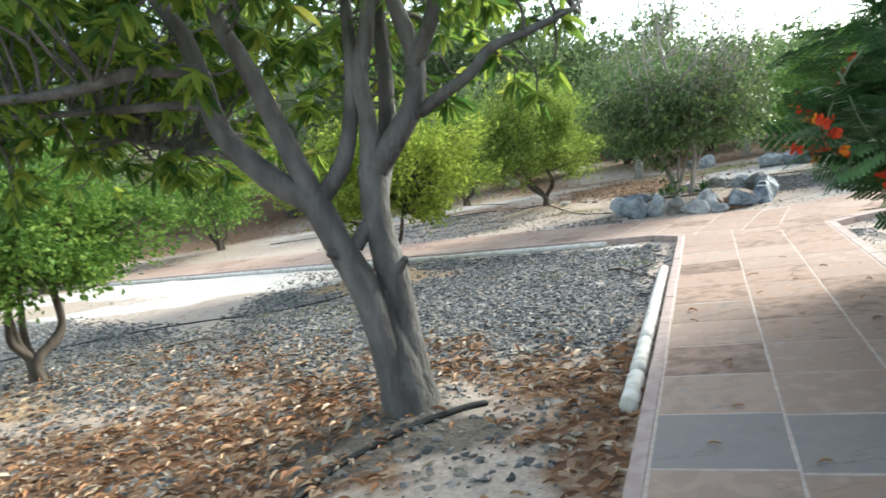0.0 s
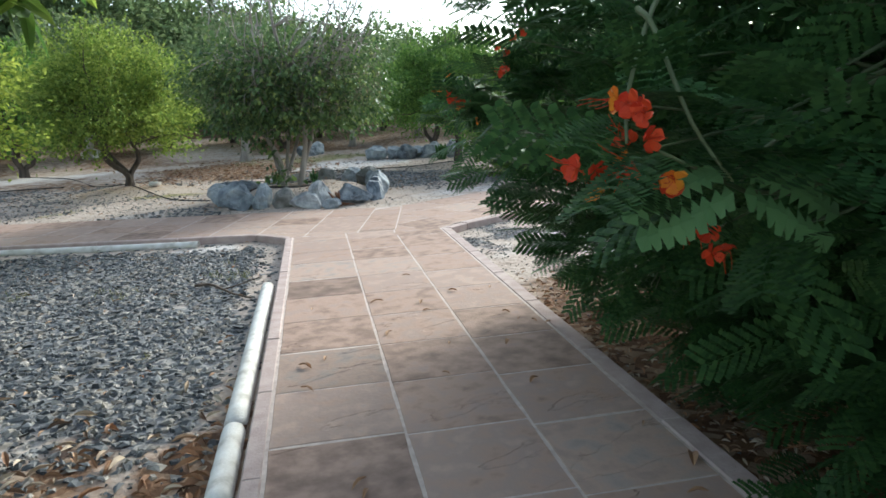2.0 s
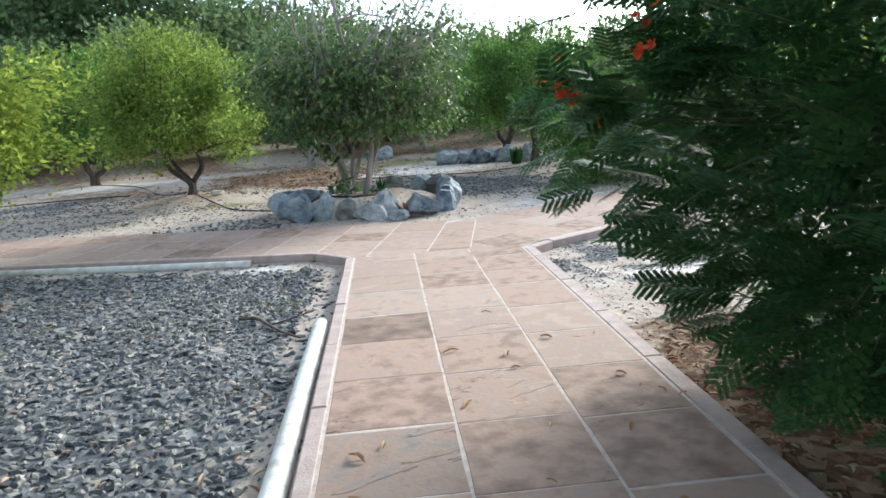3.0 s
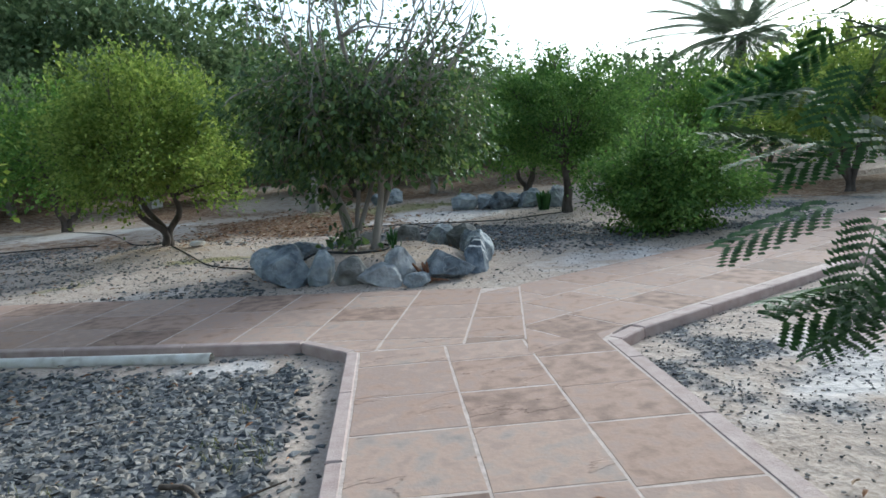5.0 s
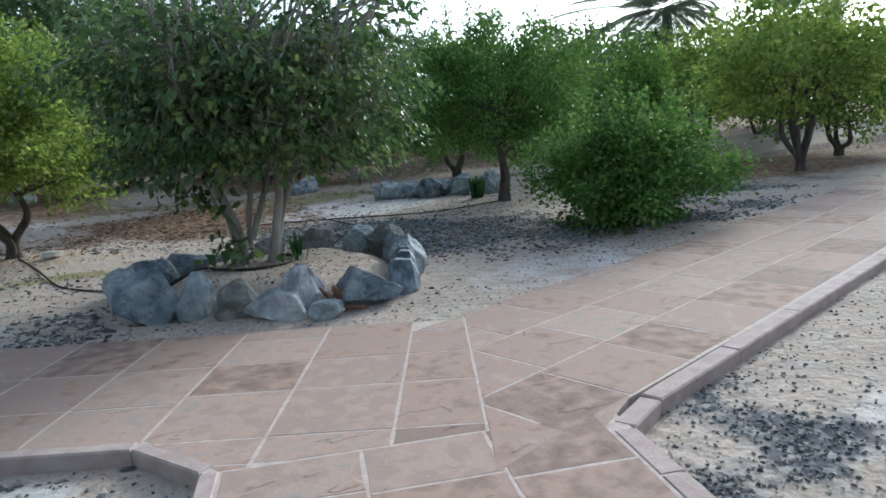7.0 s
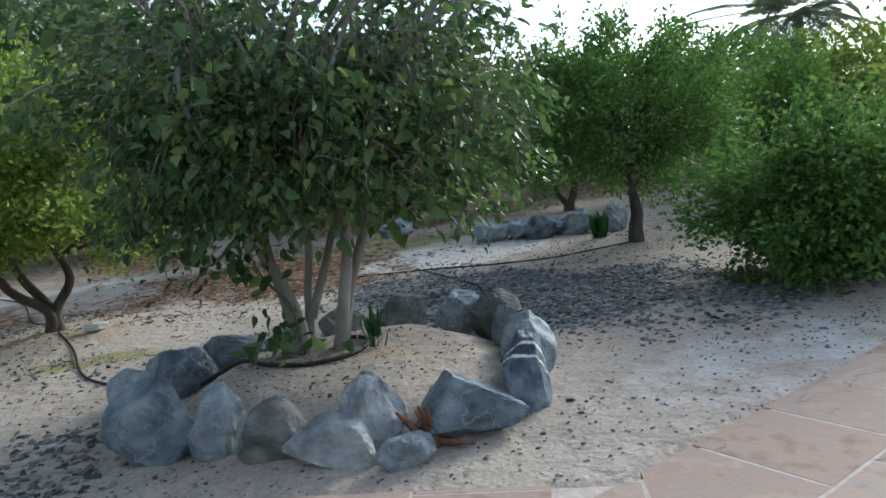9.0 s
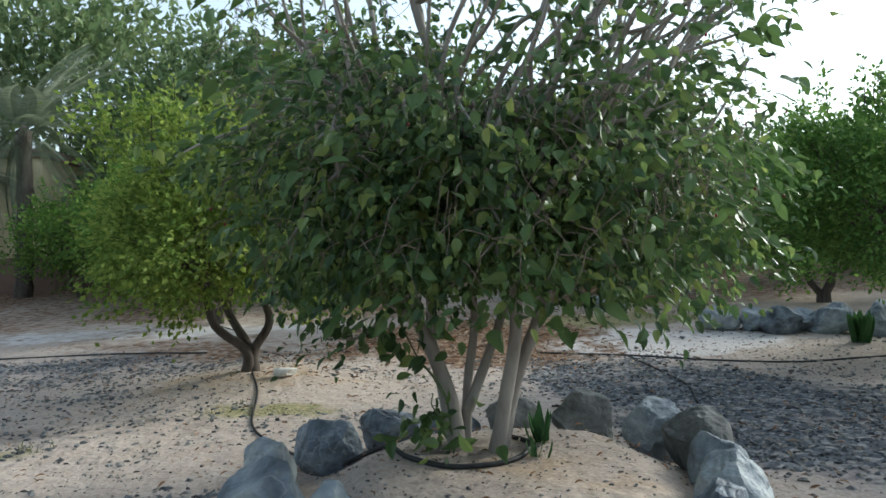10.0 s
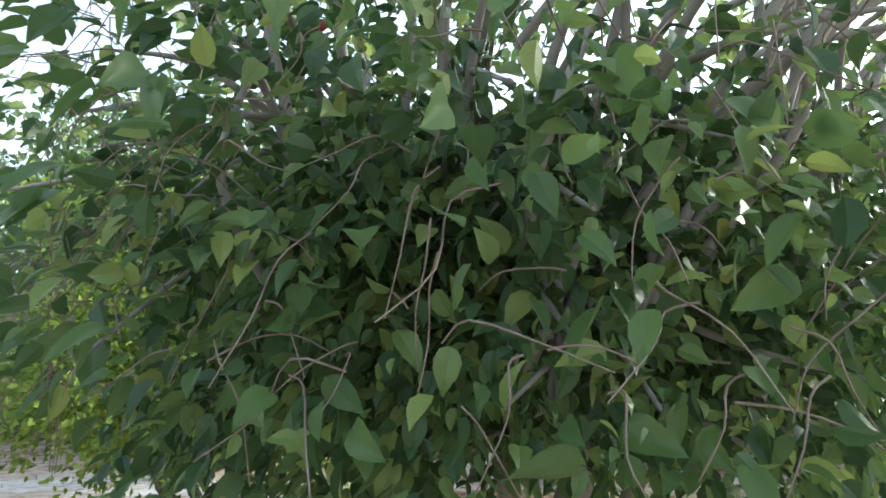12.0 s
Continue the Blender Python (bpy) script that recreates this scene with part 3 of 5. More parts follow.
def prism(bm, loop, z0, z1):
    low = [bm.verts.new((x, y, z0)) for x, y in loop]
    top = [bm.verts.new((x, y, z1)) for x, y in loop]
    k = len(loop)
    bm.faces.new(top)
    bm.faces.new(low[::-1])
    for i in range(k):
        bm.faces.new((low[i], low[(i + 1) % k], top[(i + 1) % k], top[i]))


def slab(loop, rng, mat):
    """One stone with a chamfered, slightly uneven rim."""
    loop = [Vector(p) for p in loop]
    c = sum(loop, Vector((0, 0))) / len(loop)
    ring = []
    for i, p in enumerate(loop):
        q = loop[(i + 1) % len(loop)]
        ring.append(p)
        for s in (0.33, 0.67):
            ring.append(p.lerp(q, s) + (c - p).normalized() * rng.uniform(0, 0.006))
    dz = rng.uniform(0.0005, 0.002)
    tilt = [rng.uniform(-0.001, 0.001) for _ in range(2)]
    bm = bmesh.new()

    def level(scale_in, z):
        out = []
        for p in ring:
            d = c - p
            q = p + d.normalized() * scale_in
            out.append(bm.verts.new((q.x, q.y, z + dz + tilt[0] * (q.x - c.x) + tilt[1] * (q.y - c.y))))
        return out

    low, mid, top = level(0.0, -0.05), level(0.0, -0.003), level(0.004, 0.001)
    n = len(ring)
    for a, b in ((low, mid), (mid, top)):
        for i in range(n):
            bm.faces.new((a[i], a[(i + 1) % n], b[(i + 1) % n], b[i]))
    bm.faces.new(top)
    return part("paving_slab", bm, mat, pavement)


def clip_line(loop, nx, ny, c, keep_below=True):
    """Part of a convex loop on one side of the line nx*x + ny*y = c."""
    out, s = [], 1 if keep_below else -1
    for i, p in enumerate(loop):
        q = loop[(i + 1) % len(loop)]
        dp, dq = s * (nx * p[0] + ny * p[1] - c), s * (nx * q[0] + ny * q[1] - c)
        if dp <= 0:
            out.append(p)
        if dp * dq < 0:
            t = dp / (dp - dq)
            out.append((p[0] + t * (q[0] - p[0]), p[1] + t * (q[1] - p[1])))
    return out


def area(loop):
    return 0.5 * abs(sum(p[0] * q[1] - q[0] * p[1] for p, q in zip(loop, loop[1:] + loop[:1])))


SEAM = (0.863, -0.505, -0.565)       # line where the right path joins the crossing
CHAMFER = (0.935, 0.354, 6.424)      # slab side of the slanted kerb at the left corner


def build_paths():
    rng = random.Random(5)
    gap = 0.005
    # bed of mortar under everything
    bm = bmesh.new()
    prism(bm, [uv(0.02, -14), uv(PATH_W - 0.02, -14), uv(PATH_W - 0.02, 0.0), uv(0.02, 0.0)], -0.07, 0.0004)
    part("mortar_bed", bm, M_MORTAR, pavement)
    bm = bmesh.new()
    far_b = [(BD * 24 + BN * c)[:] for c in (B0 + 0.02, B1)]
    prism(bm, [uv(0.02, 0.001), uv(PATH_W - 0.16, -0.19), (5.22, 8.63), (5.35, 9.4), (5.40, 10.44), (4.45, 11.05), far_b[1], far_b[0], (3.10, 9.74)], -0.07, 0.0007)
    part("mortar_bed", bm, M_MORTAR, pavement)
    bm = bmesh.new()
    prism(bm, [(5.221, 8.63), (CD * 17 + CN * (C0 + 0.03))[:], (CD * 17 + CN * C1)[:], (5.401, 10.441), (5.351, 9.4)], -0.07, 0.0010)
    part("mortar_bed", bm, M_MORTAR, pavement)
    # near path: three columns of slabs about 0.6 m square
    cols = [(0.09, 0.685), (0.685, 1.24), (1.24, 1.775)]
    joints = [-0.005, -0.36, -0.95, -1.47, -2.13, -2.72, -3.33, -3.94, -4.54, -5.13, -5.72, -6.31, -6.92]
    while joints[-1] > -12:
        joints.append(joints[-1] - 0.6)
    for k, (a, b) in enumerate(cols):
        shift = (0.0, -0.03, -0.09)[k]
        for i, (v1, v0) in enumerate(zip(joints, joints[1:])):
            v1, v0 = v1 + (shift if i else 0.0) + rng.uniform(-0.008, 0.008) * (i > 0), v0 + shift
            mat = M_SLAB_GREY if i == 11 else M_SLAB_DARK if (k, i) in ((0, 4), (0, 7)) else M_SLAB
            slab([uv(a + gap, v0 + gap), uv(b - gap, v0 + gap), uv(b - gap, v1 - gap), uv(a + gap, v1 - gap)], rng, mat)
    # crossing and left path: a grid square to the left path
    base = 0.738
    for i in range(-6, 34):
        s0 = base + 0.605 * i
        s1 = s0 + 0.605
        cuts = [B0 - 1.4, B0 - 0.85, B0 - 0.20, B0 + 0.06, B0 + 0.66, B0 + 1.15, B1 - 0.22 + 0.2 * (i % 2), B1 + 0.02]
        if i > 2:
            cuts = [B0 + 0.09, *sorted((B0 + rng.choice((0.55, 0.66, 0.7)), B0 + rng.choice((1.15, 1.3)))), B1 + 0.02]
        for n, (c0, c1) in enumerate(zip(cuts, cuts[1:])):
            loop = [(BD * t + BN * c)[:] for t, c in ((s0 + gap, c0 + gap), (s1 - gap, c0 + gap), (s1 - gap, c1 - gap), (s0 + gap, c1 - gap))]
            mid_s = (s0 + s1) / 2
            if mid_s > 2.7:
                loop = clip_line(loop, BN.x, BN.y, B0 + 0.095, False)
            else:
                loop = clip_line(loop, CHAMFER[0], CHAMFER[1], CHAMFER[2], False)
                if len(loop) > 2:
                    loop = clip_line(loop, BN.x, BN.y, B0 + 0.095, False) if mid_s > 2.4 else loop
                if len(loop) > 2:
                    loop = clip_line(loop, PV.x, PV.y, PO.dot(PV) + 0.005, False)
            if len(loop) > 2:
                loop = clip_line(loop, SEAM[0], SEAM[1], SEAM[2] - 0.005, True)
            if len(loop) > 2 and mid_s < 1.3:
                loop = clip_line(loop, CN.x, CN.y, C1, True)
            if len(loop) > 2 and area(loop) > 0.003:
                slab(loop, rng, M_SLAB_DARK if (i, n) in ((0, 2), (5, 0), (9, 1), (13, 0)) else M_SLAB)
    # right path: three columns along it
    for k in range(3):
        c0, c1 = ((C0 + 0.125, 7.97), (7.97, 8.54), (8.54, C1))[k]
        s = 4.4 + 0.17 * k
        while s < 17:
            step = 0.62 + rng.uniform(-0.12, 0.12)
            loop = [(CD * a + CN * c)[:] for a, c in ((s + gap, c0 + gap), (s + step - gap, c0 + gap), (s + step - gap, c1 - gap), (s + gap, c1 - gap))]
            loop = clip_line(loop, SEAM[0], SEAM[1], SEAM[2] + 0.005, False)
            if len(loop) > 2 and area(loop) > 0.003:
                slab(loop, rng, M_SLAB_DARK if rng.random() < 0.06 else M_SLAB)
            s += step


def corner_piece():
    slab([uv(1.76, -0.16), (5.245, 8.645), (5.12, 8.76), (4.99, 8.72)], random.Random(77), M_SLAB)


def kerb_run(points, width, side, rng, z=0.006):
    """Kerb stones along a line of points; side +1 puts their width to the left of the line."""
    for p, q in zip(points, points[1:]):
        p, q = Vector(p), Vector(q)
        d = (q - p).normalized()
        nrm = Vector((-d.y, d.x)) * side * width
        length, s = (q - p).length, 0.0
        while s < length - 0.01:
            e = min(length, s + rng.uniform(0.85, 1.1))
            if length - e < 0.3:
                e = length
            a, b = p + d * (s + 0.002), p + d * (e - 0.002)
            bm = bmesh.new()
            dz = z + rng.uniform(-0.003, 0.003)
            lo = [a, b, b + nrm, a + nrm]
            prism(bm, [v[:] for v in lo], -0.16, dz)
            bmesh.ops.recalc_face_normals(bm, faces=bm.faces)
            bmesh.ops.bevel(bm, geom=[ed for ed in bm.edges if all(v.co.z > 0 for v in ed.verts)], offset=0.009, segments=1, affect="EDGES")
            part("kerb_stone", bm, M_KERB, kerb)
            s = e


build_paths()
corner_piece()
kerb = empty("kerb", (0, 0, 0), "weathered pinkish concrete kerb edging the path", "kerb", kind="structure")
krng = random.Random(8)
LEFT_TURN = (3.105, 9.70)            # outer corners of the kerbs at the crossing
RIGHT_TURN = (5.315, 8.51)
kerb_run([uv(0, -12), uv(0, 0.0)], 0.085, -1, krng)
kerb_run([uv(0, 0.005), LEFT_TURN], 0.085, -1, krng)
kerb_run([LEFT_TURN, (BD * 20 + BN * B0)[:]], 0.09, -1, krng)
kerb_run([uv(PATH_W, -12), uv(PATH_W, -0.20)], 0.11, 1, krng)
kerb_run([uv(PATH_W, -0.195), RIGHT_TURN], 0.11, 1, krng)
kerb_run([(RIGHT_TURN[0] + 0.005, RIGHT_TURN[1] + 0.003), (CD * 17 + CN * C0)[:]], 0.12, 1, krng)


def ground_pipe(points, radius, label):
    P = catmull(points, 6)
    rng = np.random.default_rng(3)
    thing = empty("pipe", tuple(P[0]), label, "pipe")
    ob = join_tubes("pipe_body", [tube(P, [radius], 14, rng, 0.01)], M_PIPE, thing)
    ob.location = -Vector(P[0])
    return thing


def on_ground(x, y, up=0.0):
    return (x, y, ground_z(x, y) + up)


for v0, v1 in ((-2.05, -4.72), (-4.80, -5.42), (-5.55, -6.05)):
    ground_pipe([(*uv(-0.085, v0 + (v1 - v0) * t), -0.055) for t in (0, 0.33, 0.66, 1)], 0.055, "white weathered pipe half buried beside the kerb")
ground_pipe([(*(BD * s + BN * (B0 - 0.13))[:], -0.055) for s in (3.2, 6, 9, 12, 16)], 0.045, "white weathered pipe lying along the kerb")


# ---------------------------------------------------------------- rocks
def rock_mesh(seed, size, shape=()):
    """A chipped boulder: a fine ball cut by random planes."""
    rng = random.Random(seed)
    bm = bmesh.new()
    bmesh.ops.create_icosphere(bm, subdivisions=4, radius=1.0)
    cuts = [(Vector(d).normalized(), k) for d, k in shape]
    for _ in range(12):
        d = Vector((rng.gauss(0, 1), rng.gauss(0, 1), rng.gauss(0, 1))).normalized()
        cuts.append((d, rng.uniform(0.62, 0.88)))
    for v in bm.verts:
        p = v.co.copy()
        for d, k in cuts:
            over = p.dot(d) - k
            if over > 0:
                p -= d * over * 0.985
        q = p * 2.1 + Vector((seed, 0, 0))
        p += p.normalized() * (0.07 * noise.noise(q) - 0.06 * abs(noise.noise(q * 2.6)) + 0.03 * noise.noise(q * 5.0) + 0.02 * noise.noise(q * 11) - 0.025 * abs(noise.noise(q * 7.3)))
        v.co = Vector((p.x * size[0] * 1.1, p.y * size[1] * 1.1, p.z * size[2] * 1.12))
    return bm


def rock(x, y, size, turn, seed, mat=None, lean=0.0, label="grey-blue boulder edging the round sand bed", group="boulders round the tree bed", sink=0.3, shape=(), level=None):
    bm = rock_mesh(seed, size, shape)
    bm.verts.ensure_lookup_table()
    m = Matrix.Rotation(radians(lean), 3, "X")
    zs = [(m @ v.co).z for v in bm.verts]
    z = (ground_z(x, y) if level is None else level) - min(zs) - sink * (max(zs) - min(zs)) * 0.6
    ob = part("rock", bm, mat or M_ROCK, None, "", True)
    ob.matrix_world = pose(x, y, z, lean, 0, turn)
    ob.data.polygons.foreach_set("use_smooth", [False] * len(ob.data.polygons))
    return tagged(ob, label, "rock", group)


# round bed: x, y, half sizes, turn, lean, brown
RING_FRONT = [
    (3.62, 12.34, 0.30, 0.23, 0.26, 128, 6, 0), (3.94, 12.08, 0.17, 0.17, 0.25, 150, 4, 0), (4.20, 11.80, 0.22, 0.17, 0.2, 150, 0, 1),
    (4.44, 11.52, 0.27, 0.15, 0.16, -30, 14, 0), (4.70, 11.62, 0.19, 0.18, 0.26, 20, -6, 0), (4.74, 11.30, 0.14, 0.09, 0.09, 0, 0, 0),
    (5.17, 11.46, 0.35, 0.2, 0.25, -8, -12, 0), (5.64, 11.66, 0.15, 0.33, 0.29, -34, 6, 0), (5.93, 12.12, 0.17, 0.26, 0.24, -20, 0, 0),
]
RING_BACK = [
    (6.08, 12.52, 0.17, 0.24, 0.25, -8, 4, 0), (6.12, 12.95, 0.18, 0.25, 0.24, 10, 0, 1), (6.02, 13.36, 0.22, 0.2, 0.25, 30, 0, 0),
    (5.62, 13.72, 0.24, 0.17, 0.22, -10, 5, 1), (5.15, 13.95, 0.22, 0.15, 0.17, 20, 0, 1), (4.68, 14.0, 0.22, 0.16, 0.16, 0, 0, 0),
    (4.22, 13.85, 0.25, 0.17, 0.18, -35, 0, 0), (3.80, 13.50, 0.30, 0.18, 0.2, -50, 0, 0), (3.52, 12.98, 0.26, 0.17, 0.2, 100, 0, 0),
]
WEDGE = (((0.62, -0.1, 0.78), 0.30), ((-0.82, 0.0, 0.57), 0.50), ((0, -1, 0.25), 0.55))
SLAB_LIKE = (((0.1, -1, 0.45), 0.45), ((0.9, 0, 0.3), 0.6), ((-0.5, 0, 0.85), 0.62))
ROUND_TOP = (((0, -1, 0.2), 0.62), ((0, 0.3, -1), 0.6))
for i, (x, y, a, b, c, turn, lean, brown) in enumerate(RING_FRONT + RING_BACK):
    mat = M_ROCK_BROWN if brown else M_ROCK_VEINED if i == 7 else M_ROCK_PALE if i in (3, 4) else M_ROCK
    rock(x, y, (a, b, c), turn, 11 + i, mat, lean,
         "brownish grey boulder edging the round sand bed" if brown else "slate-blue boulder with two white quartz veins" if i == 7 else "grey-blue boulder edging the round sand bed",
         shape={6: WEDGE, 7: SLAB_LIKE, 3: SLAB_LIKE, 1: ROUND_TOP, 4: ROUND_TOP}.get(i, ()), level=-0.03 if i < 9 else 0.0)


def husk(x, y):
    """Curled dry strips of palm fibre."""
    rng = np.random.default_rng(17)
    tubes = []
    for k in range(7):
        d = np.array((0.03 * rng.standard_normal(), 0.03 * rng.standard_normal(), 0))
        lean = np.array((0.07 * rng.standard_normal() - 0.03, 0.03 * rng.standard_normal(), 0))
        tubes.append(tube(catmull([d, d + 0.6 * lean + np.array((0, 0, 0.10)), d + 1.3 * lean + np.array((0, 0, 0.19 + 0.04 * rng.uniform()))], 4), [0.022, 0.026, 0.008], 6, rng, 0.12))
    tubes.append(tube(catmull([(0.02, -0.02, 0.03), (0.09, -0.10, 0.03), (0.17, -0.13, 0.015)], 4), [0.02, 0.016, 0.006], 6, rng, 0.12))
    ob = join_tubes("palm_husk", tubes, M_HUSK)
    ob.location = (x, y, -0.02)
    return tagged(ob, "dry reddish brown palm husk between boulders", "husk")


husk(4.92, 11.40)
frng = random.Random(21)
for i in range(7):
    x, y = 9.3 + 0.33 * i + frng.uniform(-0.1, 0.1), 18.9 - 0.10 * i + frng.uniform(-0.25, 0.25)
    rock(x, y, (frng.uniform(0.24, 0.36), frng.uniform(0.2, 0.28), frng.uniform(0.2, 0.3)), frng.uniform(0, 180), 60 + i, None, 0,
         "grey-blue boulder in a row among trees", "boulders in a far row")
rock(8.75, 8.45, (0.26, 0.22, 0.14), 30, 90, None, 0, "low grey-blue rock on pale sand", "")
rock(9.3, 8.2, (0.2, 0.16, 0.11), 80, 91, None, 0, "low grey-blue rock on pale sand", "")
for i, (x, y) in enumerate(((8.3, 21.8), (8.7, 22.0))):
    rock(x, y, (0.3, 0.24, 0.22), 40 * i, 94 + i, None, 0, "grey rock beneath far trees", "")
rock(2.9, 27.2, (0.34, 0.26, 0.22), 20, 98, M_PIPE, 0, "pale block lying on sand beneath far trees", "", 0.1)
rock(3.10, 16.45, (0.12, 0.09, 0.06), 10, 97, M_PIPE, 0, "small pale stone beside a trunk", "", 0.1)


# ---------------------------------------------------------------- gravel, leaves, twigs
def scatter_spots(rule, box, per_m2, seed):
    rng = np.random.default_rng(seed)
    x0, y0, x1, y1 = box
    n = int((x1 - x0) * (y1 - y0) * per_m2)
    X, Y, K = rng.uniform(x0, x1, n), rng.uniform(y0, y1, n), rng.uniform(0, 1, n)
    keep = [(x, y, ground_z(x, y)) for x, y, k in zip(X, Y, K) if k < rule(x, y) and not on_path(x, y, 0.03)]
    return np.array(keep), rng


def chips(name, rule, box, per_m2, lo, hi, seed, label):
    P, rng = scatter_spots(rule, box, per_m2, seed)
    n = len(P)
    cube = np.array([[x * (1.1 - 0.6 * (z > 0)), y * (1.1 - 0.6 * (z > 0)), z] for z in (-0.5, 0.5) for x, y in ((-0.5, -0.5), (0.5, -0.5), (0.5, 0.5), (-0.5, 0.5))])
    quads = np.array([[3, 2, 1, 0], [4, 5, 6, 7], [0, 1, 5, 4], [1, 2, 6, 5], [2, 3, 7, 6], [3, 0, 4, 7]])
    S = rng.uniform(lo, hi, n) * rng.uniform(0.75, 1.15, n)
    shape = cube[None] * (1 + 0.28 * rng.standard_normal((n, 8, 1))) + 0.12 * rng.standard_normal((n, 8, 3))
    shape = shape * np.stack([S, S * rng.uniform(0.55, 0.95, n), S * rng.uniform(0.18, 0.45, n)], -1)[:, None, :]
    a, t = rng.uniform(0, 6.28, n), 0.35 * rng.standard_normal(n)
    x, y, z = shape[..., 0], shape[..., 1], shape[..., 2]
    y, z = y * np.cos(t)[:, None] - z * np.sin(t)[:, None], y * np.sin(t)[:, None] + z * np.cos(t)[:, None]
    V = np.stack([x * np.cos(a)[:, None] - y * np.sin(a)[:, None], x * np.sin(a)[:, None] + y * np.cos(a)[:, None], z], -1)
    V += P[:, None, :] + np.array([0, 0, 0.006])
    F = quads[None] + (np.arange(n) * 8)[:, None, None]
    ob = arrays(name, V.reshape(-1, 3), F.reshape(-1, 4), M_CHIP)
    return tagged(ob, label, "gravel", kind="stuff")


chips("gravel", gravel_at, (-7.0, 3.0, 3.3, 13.5), 820, 0.022, 0.062, 31, "loose grey slate chips covering the planting bed")
chips("gravel", gravel_at, (4.4, 4.6, 11.0, 10.5), 1900, 0.006, 0.021, 32, "loose dark grey slate chips on pale sand")
chips("gravel", gravel_at, (-3.0, 11.0, 14.0, 19.0), 420, 0.02, 0.055, 33, "loose blue-grey slate chips on sandy soil")


chips("grit", lambda x, y: 0.5 + 0.8 * n2(x, y, 0.8, 21.0), (-3.0, 2.5, 11.0, 18.0), 270, 0.005, 0.02, 34, "scattered small stones and debris on sand")


def dry_leaves(rule, box, per_m2, seed, label, size=(0.07, 0.15)):
    P, rng = scatter_spots(rule, box, per_m2, seed)
    n = len(P)
    a = rng.uniform(0, 6.28, n)
    along = np.stack([np.cos(a), np.sin(a), 0.22 * rng.standard_normal(n)], -1)
    normal = np.stack([0.5 * rng.standard_normal(n), 0.5 * rng.standard_normal(n), np.ones(n)], -1)
    T = LEAF_LONG[0].copy()
    T[:, 0] *= 1.35
    T[:, 2] = 0.10 * np.sin(T[:, 1] * 3.1) + 0.9 * np.abs(T[:, 0])
    P[:, 2] += 0.012 + 0.02 * rng.uniform(0, 1, n)
    V, F = scatter(T, LEAF_LONG[1], P, along, normal, rng.uniform(*size, n))
    ob = arrays("fallen_leaves", V, F, M_DRY, shade=False)
    return tagged(ob, label, "fallen leaves", kind="stuff")


dry_leaves(lambda x, y: litter_at(x, y) ** 1.3, (-6.0, 1.0, 3.0, 9.0), 270, 41, "curled brown mango leaves fallen on the soil", (0.055, 0.125))
dry_leaves(litter_at, (2.0, 1.0, 7.5, 6.6), 430, 42, "brown leaf litter beneath the flowering shrub", (0.03, 0.07))
dry_leaves(litter_at, (2.5, 16.5, 8.0, 22.0), 70, 43, "reddish brown leaf litter beneath trees", (0.07, 0.12))
dry_leaves(lambda x, y: 0.5 + 0.9 * n2(x, y, 0.7, 33.0), (-3.0, 12.0, 9.5, 20.0), 46, 45, "scattered dry leaf debris on sandy soil", (0.025, 0.07))
dry_leaves(lambda x, y: 0.35 + 0.6 * n2(x, y, 1.1, 35.0), (-4.0, 5.0, 3.0, 10.5), 42, 44, "scattered dry leaf bits among gravel", (0.025, 0.065))


def slab_leaves():
    """Single dry leaves and seed pods lying on the slabs."""
    rng = np.random.default_rng(51)
    for i in range(46):
        u, v = rng.uniform(0.2, 1.8), -rng.uniform(2.2, 7.6)
        if rng.uniform() > 0.25 + 0.75 * u / 1.8:
            continue
        x, y = uv(u, v)
        a = rng.uniform(0, 6.28)
        T = LEAF_LONG[0].copy()
        T[:, 0] *= rng.uniform(0.9, 1.8)
        T[:, 2] = 0.12 * np.sin(T[:, 1] * 3.1) + 0.8 * np.abs(T[:, 0])
        V, F = scatter(T, LEAF_LONG[1], np.array([[0, 0, 0.006]]), np.array([[math.cos(a), math.sin(a), 0]]), np.array([[0.2, 0.1, 1.0]]), [rng.uniform(0.05, 0.12)])
        ob = arrays("fallen_leaf", V, F, M_DRY)
        ob.location = (x, y, 0.0)
        tagged(ob, "curled dry brown leaf on a stone slab", "fallen leaf", "dry leaves on the path")


slab_leaves()


def hose(points, radius=0.011, label="thin black irrigation hose lying on the ground"):
    P = catmull(points, 8)
    ob = join_tubes("irrigation_hose", [tube(P, [radius], 7)], M_HOSE)
    return tagged(ob, label, "hose")


hose([on_ground(*p, 0.012) for p in ((-1.2, 2.2), (-0.85, 2.85), (-0.56, 3.36), (-0.15, 3.68), (0.13, 3.86), (0.3, 3.95))], 0.022)
hose([on_ground(*p, 0.01) for p in ((6.2, 17.9), (7.2, 17.3), (8.0, 16.7), (8.8, 16.34), (9.5, 16.25), (10.1, 16.2))])
hose([on_ground(*p, 0.01) for p in ((7.2, 17.25), (7.22, 16.2), (7.15, 15.4), (6.95, 14.75))])
hose([on_ground(*p, 0.01) for p in ((2.72, 16.6), (2.9, 15.9), (3.05, 14.85), (3.3, 14.25), (3.55, 13.85))])
hose([on_ground(*p, 0.012) for p in ((-5, 19.8), (-2, 19.3), (0.3, 19.2), (1.6, 19.0))])
hose([on_ground(*p, 0.012) for p in ((0.9, 22.3), (1.8, 20.5), (2.2, 18.6), (2.7, 17.3))])
